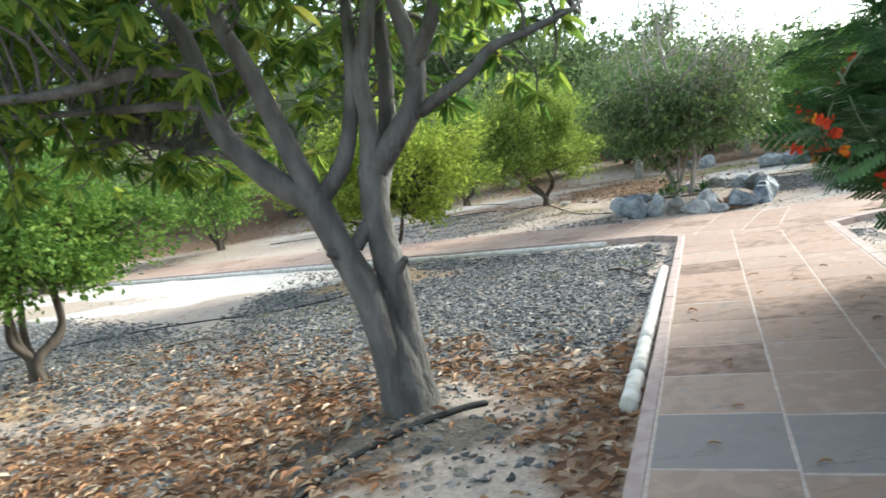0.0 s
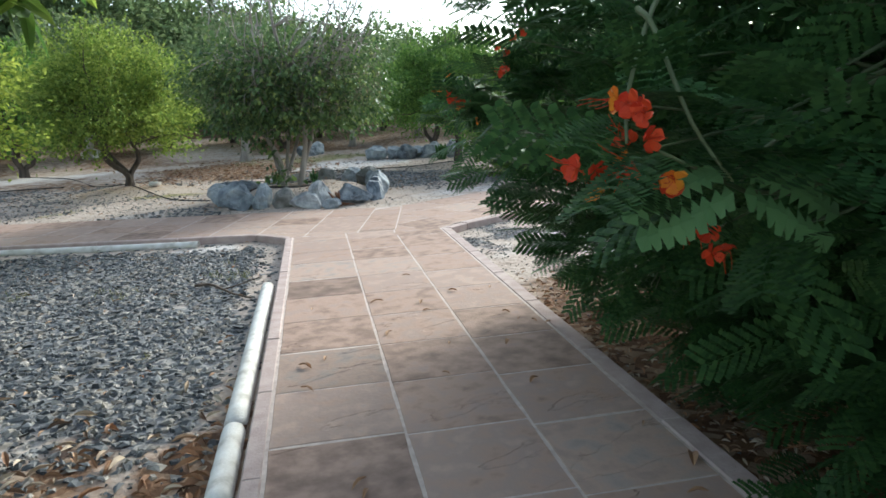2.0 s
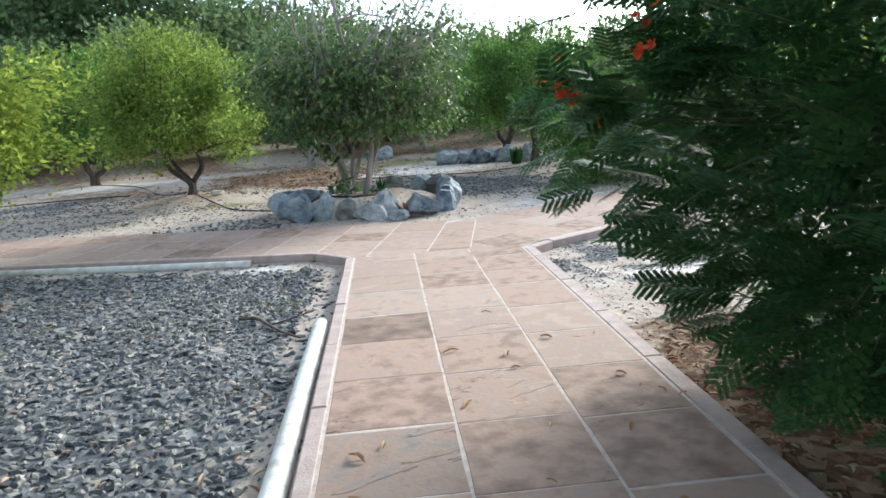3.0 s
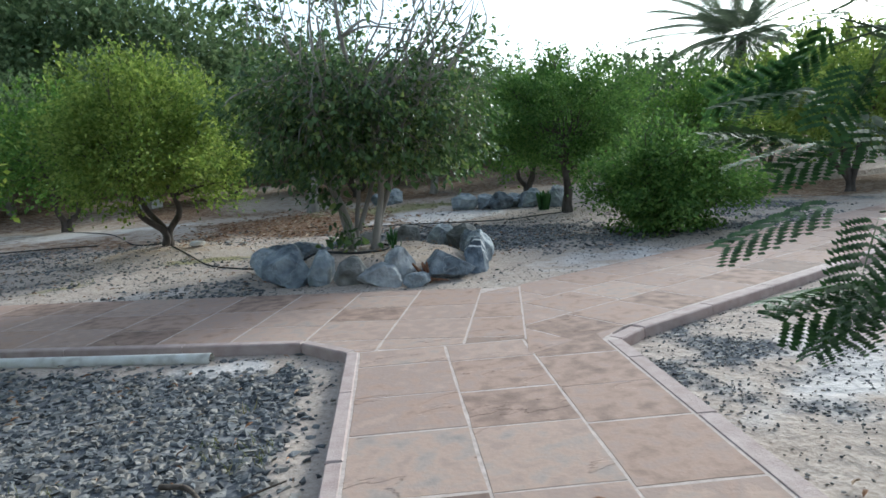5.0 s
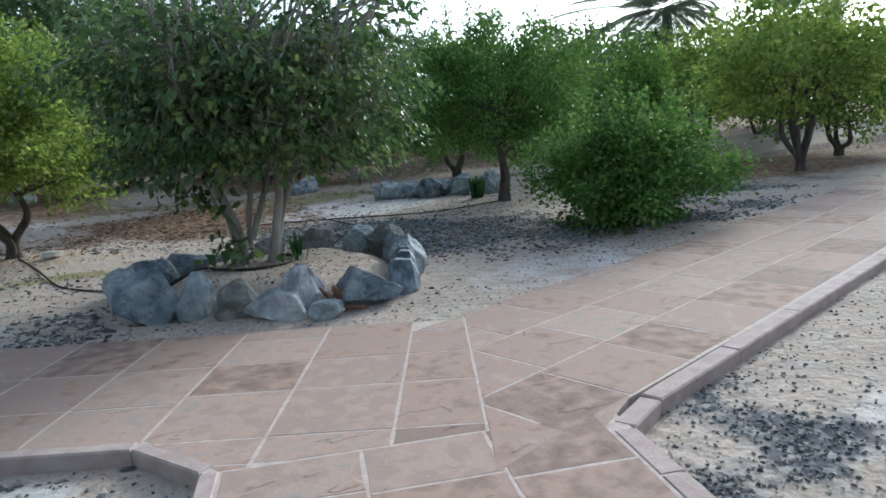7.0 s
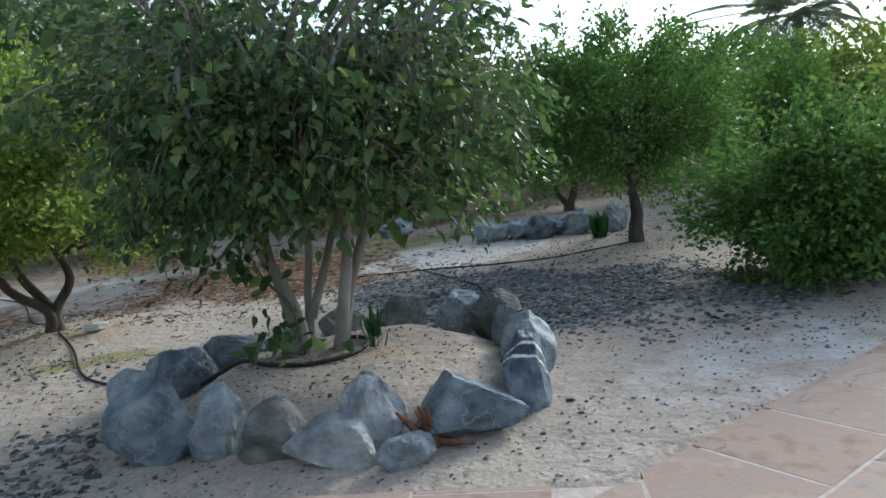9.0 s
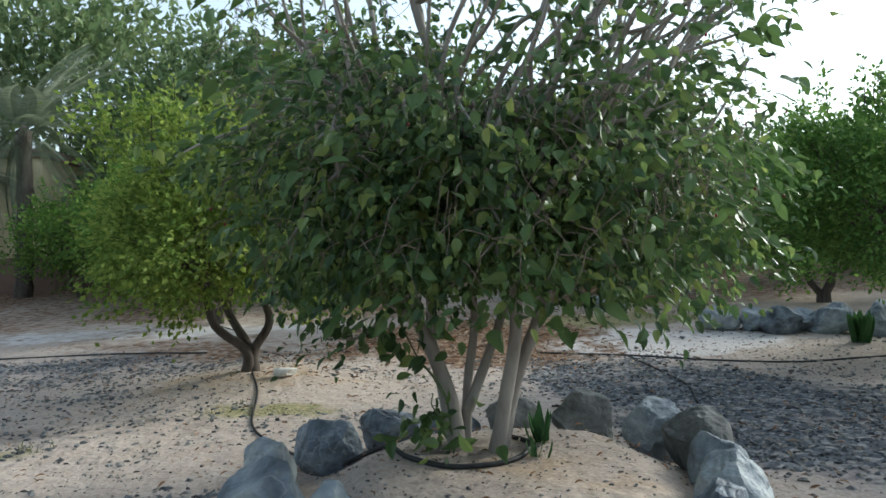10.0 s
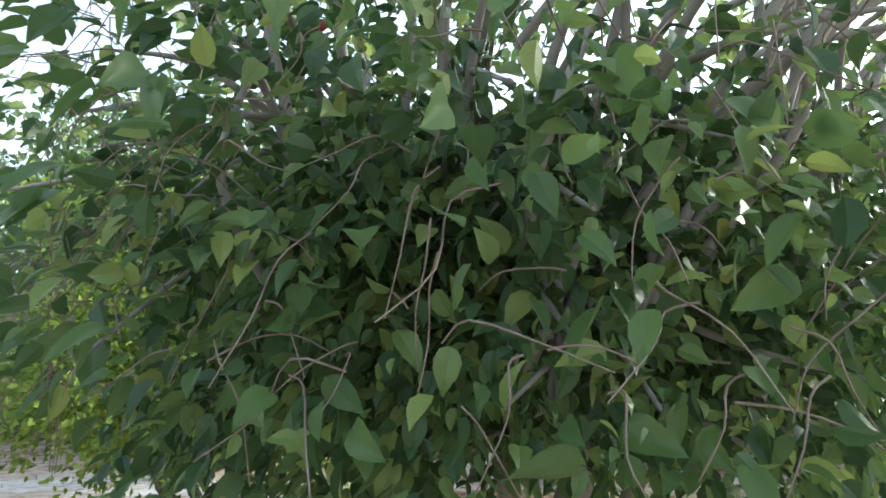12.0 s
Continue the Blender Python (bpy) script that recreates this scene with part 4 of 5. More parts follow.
hose([on_ground(*p, 0.014) for p in ((3.85, 13.35), (4.2, 13.2), (4.35, 12.9), (4.6, 12.72), (4.95, 12.8), (5.1, 13.05), (4.95, 13.25))], 0.016, "black irrigation hose coiled round the trunk")
hose([on_ground(*p, 0.012) for p in ((-6.5, 8.2), (-4, 9.1), (-2.2, 8.9), (-1.0, 9.3))])


def twig(x, y, length, turn, radius=0.014):
    rng = np.random.default_rng(int(abs(100 * x) + 7 * y))
    d = np.array([math.cos(radians(turn)), math.sin(radians(turn)), 0])
    P = [np.array((0, 0, 0.0)) + d * length * t + np.array([0, 0, 0.02 + 0.015 * math.sin(5 * t)]) + 0.02 * rng.standard_normal(3) * np.array([1, 1, 0.2]) for t in np.linspace(0, 1, 5)]
    tubes = [tube(catmull(P, 4), [radius, radius * 0.5], 6)]
    side = np.array([-d[1], d[0], 0.3])
    tubes.append(tube(catmull([P[2], P[2] + 0.12 * length * (d + side), P[2] + 0.28 * length * (d + 1.2 * side)], 3), [radius * 0.6, radius * 0.3], 5))
    ob = join_tubes("fallen_branch", tubes, M_TWIG)
    ob.location = on_ground(x, y)
    return tagged(ob, "dry dead branch lying on gravel", "branch")


twig(2.02, 7.95, 0.75, -66)
twig(-3.2, 7.6, 0.7, 15)


# ---------------------------------------------------------------- trees
def crown_spots(centre, radii, clusters, seed, low=-0.75, shell=0.5, thin=0.0):
    rng = np.random.default_rng(seed)
    out = []
    while len(out) < clusters:
        d = unit(rng.standard_normal(3))
        if d[2] < low or rng.uniform() < thin * max(0.0, d[2] + 0.15):
            continue
        r = rng.uniform(shell ** 2, 1) ** 0.5 * (0.84 + 0.42 * noise.noise(Vector(d * 1.7) + Vector((seed, 0, 0))) + 0.40 * noise.noise(Vector(d * 4.1) + Vector((seed, 3, 0))))
        out.append(np.array(centre) + d * r * np.array(radii))
    return np.array(out), rng


def leaf_mass(C, centre, rng, per, spread, template, size, droop=0.0, flat=0.5):
    n = len(C) * per
    P = np.repeat(C, per, 0) + spread * rng.standard_normal((n, 3)) * np.array([1, 1, 0.8])
    out = unit(P - np.array(centre))
    along = out + 0.75 * rng.standard_normal((n, 3)) + np.array([0, 0, -droop])
    normal = out * 0.2 + np.array([0, 0, flat + 0.3]) + 0.75 * rng.standard_normal((n, 3))
    return scatter(template[0], template[1], P, along, normal, rng.uniform(size[0], size[1], n))


def limb(a, b, rng, r0, r1, sag=0.0, sides=6, steps=4):
    a, b = np.array(a, float), np.array(b, float)
    L = np.linalg.norm(b - a)
    pts = [a]
    for t in (0.3, 0.65):
        pts.append(a + (b - a) * t + np.array([0, 0, 0.10 * L * (1 - t) + sag * L]) + 0.06 * L * rng.standard_normal(3))
    pts.append(b)
    return tube(catmull(pts, steps), [r0, 0.6 * r0 + 0.4 * r1, r1], sides)


def tree(name, base, stems, centre, radii, clusters, per, spread, leaf_mat, bark, label, template=LEAF_PLAIN, size=(0.05, 0.08), seed=1,
         low=-0.92, stem_r=0.06, droop=0.0, shell=0.5, fork=0.42, sprouts=0, group="", category="tree", limb_r=0.022, limbs_n=70, limb_sides=6):
    """A tree of several stems. base and centre are in the world; all meshes are kept relative to the base."""
    base = np.array(base, float)
    cen = np.array(centre, float) - base
    thing = empty(name, tuple(base), label, category, group)
    C, rng = crown_spots(cen, radii, clusters, seed, low, shell)
    tops, tubes = [], []
    for k in range(stems):
        a = 6.283 * k / stems + rng.uniform(-0.5, 0.5)
        flare = np.array([math.cos(a), math.sin(a), 0])
        foot = flare * stem_r * (0.9 if stems > 1 else 0.0) + np.array([0, 0, -0.08])
        top = cen * np.array([0.75, 0.75, 1]) + flare * 0.15 * np.array(radii) * (1 if stems > 1 else 0.2)
        top[2] = cen[2] - radii[2] * (1 - 2 * fork) + rng.uniform(-0.1, 0.1)
        mid = foot + (top - foot) * 0.55 + flare * (0.09 if stems > 1 else 0.05) + 0.04 * rng.standard_normal(3)
        tubes.append(tube(catmull([foot, foot * 0.8 + np.array([0, 0, 0.22 + 0.12 * mid[2]]) + 0.015 * rng.standard_normal(3), mid, top], 5), [stem_r * 1.35, stem_r, stem_r * 0.85, stem_r * 0.5], 10, rng, 0.035))
        tops.append(top)
        tops.append(mid + (top - mid) * 0.55)
    join_tubes("trunk", tubes, bark, thing)
    limbs = []
    for c in C[:: max(1, len(C) // limbs_n)]:
        t = min(tops, key=lambda p: np.linalg.norm(p - c))
        limbs.append(limb(t, c, rng, limb_r, 0.005, 0, limb_sides, 4 if limb_sides > 4 else 2))
    V, F = leaf_mass(C, cen, rng, per, spread, template, size, droop)
    if sprouts:
        for k in range(sprouts):
            a, r = rng.uniform(0, 6.28), rng.uniform(0, 0.75)
            foot = cen + np.array([radii[0] * r * math.cos(a), radii[1] * r * math.sin(a), radii[2] * 0.8 * math.sqrt(1 - r * r)])
            tip = foot + np.array([rng.normal(0, 0.12), rng.normal(0, 0.12), rng.uniform(0.2, 0.55)])
            limbs.append(limb(foot, tip, rng, 0.006, 0.003, 0, 4, 2))
            S = foot + (tip - foot) * rng.uniform(0.1, 1, (26, 1)) + 0.03 * rng.standard_normal((26, 3))
            al = unit(rng.standard_normal((26, 3)) + np.array([0, 0, 0.6]))
            V2, F2 = scatter(template[0], template[1], S, al, rng.standard_normal((26, 3)) + np.array([0, 0, 0.7]), rng.uniform(size[0], size[1], 26))
            F = np.vstack([F, F2 + len(V)])
            V = np.vstack([V, V2])
    tagged(join_tubes("branch_work", limbs, bark, thing), kind="stuff")
    arrays("crown", V, F, leaf_mat, thing, shade=False)
    return thing


def gz(x, y):
    return (x, y, ground_z(x, y))


CIT = dict(size=(0.05, 0.088), template=LEAF_SMALL)
tree("citrus_tree", gz(2.66, 16.75), 3, (2.4, 16.75, 1.86), (1.92, 1.75, 1.32), 220, 150, 0.15, M_LEAF_OLIVE, M_BARK_DARK, "rounded yellow-green citrus tree with forked dark trunk", seed=3, stem_r=0.055, sprouts=30, fork=0.2, **CIT)
tree("citrus_tree", gz(-0.95, 10.55), 4, (-0.6, 10.85, 1.5), (1.6, 1.5, 0.98), 170, 140, 0.14, M_LEAF_YELLOW, M_BARK_DARK, "low spreading citrus tree with yellow-green leaves", seed=4, stem_r=0.045, sprouts=24, fork=0.2, **CIT)
tree("citrus_tree", gz(-4.3, 6.95), 5, (-4.22, 7.05, 1.45), (1.6, 1.5, 0.78), 170, 140, 0.13, M_LEAF_CITRUS, M_BARK_DARK, "low multi-stemmed citrus tree with dense green crown", seed=5, stem_r=0.05, fork=0.2, **CIT)
tree("citrus_tree", gz(10.15, 16.2), 1, (10.05, 16.3, 1.84), (2.1, 1.9, 1.32), 210, 150, 0.16, M_LEAF_DARK, M_BARK_DARK, "rounded green citrus tree with dark trunk", seed=6, stem_r=0.10, sprouts=40, fork=0.2, **CIT)
tree("bush", gz(9.6, 12.8), 5, (9.6, 12.8, 0.66), (1.32, 1.32, 0.78), 170, 130, 0.13, M_LEAF_DARK, M_BARK_DARK, "dense dark green shrub growing from the ground", seed=7, stem_r=0.03, low=-0.98, fork=0.3, sprouts=34, category="bush", **CIT)
# ---------------------------------------------------------------- mulberry in the round bed
def broad_leaf(k):
    """A toothed, heart-based leaf with a folded midrib and sunken side veins."""
    rows, V, F = 9, [], []
    for i in range(rows + 1):
        t = i / rows
        w = 0.31 * (math.sin(math.pi * t ** 0.62) ** 0.8) * (1 - 0.25 * t) + (0.012 if i % 2 else 0.0) * (0 < i < rows)
        for j in range(-3, 4):
            s = j / 3
            y = t - 0.10 * abs(s) * (1 - t) ** 2
            z = (0.26 + 0.05 * k) * abs(s * w) - 0.16 * t * t - 0.10 * (s * w) ** 2 + (0.012 if abs(j) == 2 and i % 2 else 0) + 0.03 * math.sin(5 * t + 2 * s + k)
            V.append((s * w * (0.92 + 0.06 * k), y, z))
    for i in range(rows):
        for j in range(6):
            a = i * 7 + j
            F.append((a, a + 1, a + 8, a + 7))
    return np.array(V), np.array(F)


def mulberry():
    base = np.array((4.80, 13.05, ground_z(4.80, 13.05)))
    thing = empty("mulberry_tree", tuple(base), "mulberry tree with pale stems and broad green leaves", "tree")
    rng = np.random.default_rng(71)
    cen = np.array((0.08, -0.02, 1.98))
    radii = np.array((1.82, 1.68, 1.42))
    stems = [
        [(-0.14, 0.05, -0.1), (-0.18, 0.05, 0.3), (-0.36, 0.08, 0.8), (-0.68, 0.15, 1.4), (-1.0, 0.25, 2.1)],
        [(-0.10, 0.08, -0.1), (-0.06, 0.1, 0.4), (0.0, 0.15, 0.9), (-0.1, 0.45, 1.7), (-0.2, 0.6, 2.7)],
        [(0.06, -0.05, -0.1), (0.14, -0.08, 0.3), (0.22, -0.1, 0.75), (0.20, -0.15, 1.2), (0.07, -0.35, 1.55), (-0.1, -0.5, 1.9), (-0.35, -0.7, 2.5), (-0.4, -0.75, 3.2)],
        [(0.10, 0.02, -0.1), (0.22, 0.0, 0.4), (0.38, 0.0, 0.8), (0.65, 0.1, 1.5), (1.0, 0.1, 2.3)],
        [(-0.08, -0.02, 0.25), (0.10, 0.06, 0.65), (0.28, 0.15, 1.1), (0.55, 0.35, 1.9), (0.7, 0.4, 2.9)],
        [(-0.16, 0.12, -0.05), (-0.26, 0.2, 0.6), (-0.3, 0.3, 1.2), (-0.5, -0.5, 2.0), (-0.6, -0.7, 2.7)],
    ]
    rad = [0.05, 0.030, 0.040, 0.042, 0.028, 0.026]
    for s, r in zip(stems, rad):
        join_tubes("trunk", [tube(catmull(s, 6), [r * 1.25, r, r * 0.85, r * 0.7, r * 0.45], 12, rng, 0.03)], M_BARK_PALE, thing)
    tops = [np.array(p) for s in stems for p in s[2:]]
    C, _ = crown_spots(cen, radii, 380, 73, -0.58, 0.35, 1.1)
    low_n = 170                              # a dense drooping skirt
    la, lr = rng.uniform(0, 6.283, low_n), np.sqrt(rng.uniform(0.1, 1, low_n))
    skirt = np.stack([0.16 + 1.35 * lr * np.cos(la), 1.3 * lr * np.sin(la), 1.24 - 0.08 * lr + 0.12 * rng.standard_normal(low_n)], -1)
    C = np.vstack([C, skirt])
    limbs, shoots_thin = [], []
    for c in C[::3]:
        t = min(tops, key=lambda p: np.linalg.norm(p - c))
        limbs.append(limb(t, c, rng, 0.018, 0.004, 0, 6, 4))
    for k in range(520):     # bare shoots on the side of the path
        a = rng.uniform(-2.9, -0.2)
        p = cen + radii * np.array([0.82 * math.cos(a), 0.82 * math.sin(a), rng.uniform(-0.55, 0.6)])
        shoots_thin.append(limb(p, p + np.array([0.12 * rng.standard_normal(), 0.1 * rng.standard_normal(), -rng.uniform(-0.05, 0.28)]), rng, 0.0024, 0.0012, 0.05, 4, 3))
    for k in range(40):      # grey limbs showing between the leaves
        a = rng.uniform(-2.8, -0.3)
        p = cen + radii * np.array([0.45 * math.cos(a), 0.45 * math.sin(a), rng.uniform(-0.6, 0.1)])
        q = cen + radii * np.array([0.86 * math.cos(a + 0.3), 0.86 * math.sin(a + 0.3), rng.uniform(0.2, 0.9)])
        limbs.append(limb(p, q, rng, 0.016, 0.006, 0, 6, 6))
    top_leaves = []
    for k in range(70):     # tall shoots above the crown
        a, r = rng.uniform(0, 6.28), rng.uniform(0, 0.8)
        p = cen + radii * np.array([r * math.cos(a), r * math.sin(a), 0.75 * math.sqrt(1 - r * r)])
        q = p + np.array([0.2 * rng.standard_normal(), 0.2 * rng.standard_normal(), rng.uniform(0.3, 0.8)])
        limbs.append(limb(p, q, rng, 0.010, 0.003, 0, 5, 3))
        top_leaves.append(p + (q - p) * rng.uniform(0, 1, (14, 1)) + 0.07 * rng.standard_normal((14, 3)))
    tagged(join_tubes("branch_work", limbs, M_BARK_PALE, thing), kind="stuff")
    tagged(join_tubes("shoot_work", shoots_thin, M_SHOOT, thing), kind="stuff")
    V, F = leaf_mass(C, cen, rng, 38, 0.115, LEAF_OVATE, (0.03, 0.088), droop=0.5, flat=0.5)
    P = np.vstack(top_leaves)
    V2, F2 = scatter(LEAF_OVATE[0], LEAF_OVATE[1], P, rng.standard_normal(P.shape) + np.array([0, 0, -0.3]), rng.standard_normal(P.shape) + np.array([0, 0, 0.8]), rng.uniform(0.04, 0.08, len(P)))
    V, F = np.vstack([V, V2]), np.vstack([F, F2 + len(V)])
    n = 9000                                 # crowded small leaves round the limbs
    d, r = unit(rng.standard_normal((n, 3))), rng.uniform(0, 1, (n, 1)) ** 0.4
    P = cen + np.array([0.05, 0.1, -0.38]) + d * r * radii * np.array([0.74, 0.72, 0.42])
    V2, F2 = scatter(LEAF_OVATE[0], LEAF_OVATE[1], P, rng.standard_normal((n, 3)) + np.array([0, 0, -0.4]), rng.standard_normal((n, 3)) + np.array([0, 0, 0.6]), rng.uniform(0.05, 0.09, n))
    V, F = np.vstack([V, V2]), np.vstack([F, F2 + len(V)])
    crown = arrays("crown", V, F, M_LEAF_MULB, thing)
    # broad leaves towards the path, each its own piece
    leaf_me = []
    for k in range(4):
        T, FL = broad_leaf(k)
        o = arrays("leaf", T, FL, M_LEAF_MULB, crown, shade=True)
        leaf_me.append(o.data)
        bpy.data.objects.remove(o)
    for k in range(280):
        a = rng.uniform(-2.75, -0.4)
        h = rng.uniform(-0.88, 0.55)
        w = math.sqrt(1 - h * h * 0.8)
        p = cen + radii * np.array([w * math.cos(a), w * math.sin(a), h]) * rng.uniform(0.88, 1.0)
        ob = new("leaf", leaf_me[k % 4])
        ob.parent = crown
        out = Vector((math.cos(a), math.sin(a), 0))
        along = (out * 0.7 + Vector((rng.normal(0, 0.5), rng.normal(0, 0.5), -0.55 + rng.normal(0, 0.3)))).normalized()
        nrm = (Vector((0, 0, 0.9)) + out * 0.25 + Vector(rng.standard_normal(3) * 0.5))
        x = along.cross(nrm).normalized()
        z = x.cross(along)
        m = Matrix((x, along, z)).transposed().to_4x4()
        ob.matrix_basis = Matrix.Translation(p) @ m @ Matrix.Scale(rng.uniform(0.065, 0.12), 4)
    for k in range(16):         # ripening fruit
        a, hh = rng.uniform(-2.6, -0.5), rng.uniform(-0.5, 0.5)
        p = cen + radii * np.array([0.93 * math.cos(a), 0.93 * math.sin(a), hh])
        bm = bmesh.new()
        bmesh.ops.create_icosphere(bm, subdivisions=2, radius=0.0055)
        for v in bm.verts:
            v.co += v.co.normalized() * 0.0015 * noise.noise(v.co * 420)
            v.co.z *= 1.6
        part("fruit", bm, M_BERRY, thing, "dark red mulberry fruit", True).location = p
    # low leafy suckers by the stems
    for at, n, h in (((-0.30, -0.15, 0.0), 60, 0.32), ((-0.46, -0.15, 0.5), 40, 0.42)):
        P = np.array(at) + rng.standard_normal((n, 3)) * np.array([0.13, 0.1, 0.12]) + np.array([0, 0, h * 0.5])
        V, F = scatter(LEAF_OVATE[0], LEAF_OVATE[1], P, rng.standard_normal((n, 3)) + np.array([0, 0, -0.6]), rng.standard_normal((n, 3)) + np.array([0, -0.6, 0.8]), rng.uniform(0.07, 0.13, n))
        tagged(arrays("sucker_foliage", V, F, M_LEAF_MULB, thing), kind="stuff")
    shoots = [limb((-0.18, 0, 0.1), (-0.5, -0.15, 0.9), rng, 0.008, 0.004), limb((-0.18, 0, 0.1), (-0.3, -0.2, 0.4), rng, 0.007, 0.003), limb((-0.2, 0, 0.3), (-0.62, -0.1, 0.75), rng, 0.006, 0.003)]
    join_tubes("sucker_stem", shoots, M_STEM, thing)
    return thing


mulberry()


def strap_plant(x, y, n, h, seed, label):
    rng = np.random.default_rng(seed)
    base = np.array(gz(x, y))
    T = np.array([[-0.5, 0, 0], [0.5, 0, 0], [-0.55, 0.5, 0.0], [0.55, 0.5, 0.0], [-0.35, 0.85, -0.05], [0.35, 0.85, -0.05], [0, 1, -0.1]], float)
    T[:, 0] *= 0.16
    F = np.array([[0, 1, 3], [0, 3, 2], [2, 3, 5], [2, 5, 4], [4, 5, 6]])
    a = rng.uniform(0, 6.28, n)
    along = np.stack([0.4 * np.cos(a), 0.4 * np.sin(a), np.ones(n)], -1)
    V, FF = scatter(T, F, 0.03 * rng.standard_normal((n, 3)) * np.array([1, 1, 0]), along, np.stack([np.cos(a), np.sin(a), 0 * a + 0.1], -1), rng.uniform(0.7, 1.1, n) * h)
    ob = arrays("plant", V, FF, M_FROND)
    ob.location = base - np.array((0, 0, 0.01))
    return tagged(ob, label, "plant")


strap_plant(5.18, 13.1, 16, 0.24, 81, "small dark green leafy seedling in the sand bed")
strap_plant(5.1, 12.85, 9, 0.13, 82, "small pale green seedling in the sand bed")
strap_plant(10.4, 17.4, 46, 0.42, 83, "spiky dark green strap-leaved plant by far rocks")


# ---------------------------------------------------------------- mango beside the path
def mango():
    root = np.array((-0.36, 4.08, 0.0))
    base = np.array((-0.17, 4.0, ground_z(-0.17, 4.0) - 0.02))
    moved = np.array((base[0] - root[0], base[1] - root[1], 0.0))
    thing = empty("mango_tree", tuple(base), "mango tree with smooth grey forked trunk", "tree")
    rng = np.random.default_rng(91)

    def tb(pts, radii, sides=14, lumps=0.025):
        return tube(catmull([np.array(p) + moved - base for p in pts], 7), radii, sides, rng, lumps)

    trunk = [
        tb([(-0.40, 4.06, -0.05), (-0.42, 4.06, 0.2), (-0.45, 4.06, 0.5), (-0.50, 4.06, 0.80), (-0.61, 4.07, 1.08), (-0.71, 4.07, 1.38)], [0.135, 0.102, 0.094, 0.098, 0.086, 0.088]),
        tb([(-0.29, 4.15, -0.05), (-0.30, 4.15, 0.25), (-0.31, 4.15, 0.55), (-0.33, 4.15, 0.85), (-0.36, 4.14, 1.18), (-0.34, 4.12, 1.52)], [0.135, 0.102, 0.094, 0.098, 0.086, 0.088]),
        tb([(-0.34, 4.10, -0.1), (-0.35, 4.10, 0.1), (-0.37, 4.10, 0.35), (-0.40, 4.10, 0.75)], [0.175, 0.135, 0.11, 0.05]),
    ]
    join_tubes("trunk", trunk, M_BARK_MANGO, thing)
    tips = []

    def bough(pts, radii):
        join_tubes("branch", [tb(pts, radii, 10, 0.02)], M_BARK_MANGO, thing)
        P = catmull([np.array(p) + moved - base for p in pts], 7)
        tips.extend(P[len(P) // 2:])

    bough([(-0.70, 4.07, 1.34), (-0.96, 4.05, 1.57), (-1.17, 4.05, 1.86), (-1.23, 4.05, 2.23), (-1.30, 4.0, 2.5), (-1.5, 3.9, 2.9)], [0.082, 0.075, 0.062, 0.055, 0.05, 0.03])
    bough([(-0.70, 4.07, 1.36), (-0.80, 4.05, 1.7), (-0.94, 4.02, 2.18), (-1.05, 4.0, 2.48), (-1.1, 4.0, 3.0)], [0.078, 0.065, 0.055, 0.05, 0.03])
    bough([(-0.68, 4.08, 1.36), (-0.50, 4.10, 1.57), (-0.39, 4.1, 1.9), (-0.34, 4.1, 2.27), (-0.3, 4.1, 2.9)], [0.06, 0.055, 0.046, 0.04, 0.028])
    bough([(-0.36, 4.14, 1.3), (-0.24, 4.35, 1.68), (-0.18, 4.4, 2.1), (-0.15, 4.45, 2.9)], [0.085, 0.06, 0.05, 0.04])
    bough([(-0.34, 4.12, 1.48), (-0.31, 4.08, 1.80), (-0.31, 4.07, 2.04), (-0.23, 4.07, 2.3), (-0.1, 4.07, 2.8)], [0.075, 0.055, 0.05, 0.05, 0.03])
    bough([(-0.33, 4.12, 1.48), (-0.20, 4.08, 1.62), (-0.03, 4.07, 1.84), (0.02, 4.07, 2.12), (-0.06, 4.05, 2.5), (-0.1, 4.0, 2.9)], [0.08, 0.075, 0.07, 0.06, 0.045, 0.03])
    bough([(0.0, 4.05, 2.05), (0.14, 3.95, 2.25), (0.25, 3.9, 2.6)], [0.05, 0.045, 0.03])
    bough([(0.0, 4.05, 1.78), (0.17, 3.95, 1.86), (0.33, 3.9, 1.94), (0.45, 3.9, 2.05), (0.72, 3.88, 2.12), (0.95, 3.95, 2.2)], [0.04, 0.036, 0.032, 0.03, 0.024, 0.014])
    bough([(-1.2, 3.95, 2.2), (-1.48, 3.8, 2.22), (-1.92, 3.75, 2.17), (-2.5, 3.7, 2.2)], [0.04, 0.038, 0.032, 0.02])
    bough([(-1.15, 4.1, 2.0), (-1.43, 4.15, 2.06), (-2.01, 4.2, 2.12), (-2.7, 4.3, 2.2)], [0.04, 0.03, 0.024, 0.014])
    bough([(-0.95, 4.1, 1.6), (-1.3, 4.4, 1.75), (-1.7, 4.7, 1.85), (-2.1, 4.9, 2.0)], [0.03, 0.026, 0.02, 0.01])
    bough([(-0.52, 4.10, 1.05), (-0.44, 4.12, 1.15), (-0.38, 4.13, 1.2)], [0.05, 0.05, 0.05])
    stubs = [tb([(-0.62, 4.02, 1.03), (-0.66, 3.95, 1.05)], [0.04, 0.02], 8), tb([(-0.28, 4.06, 0.88), (-0.22, 3.99, 0.95)], [0.035, 0.02], 8)]
    for st in stubs:
        join_tubes("pruned_stub", [st], M_BARK_MANGO, thing)
    # crown: twigs that end in whorls of long hanging leaves
    twigs, P, A = [], [], []
    spots = []
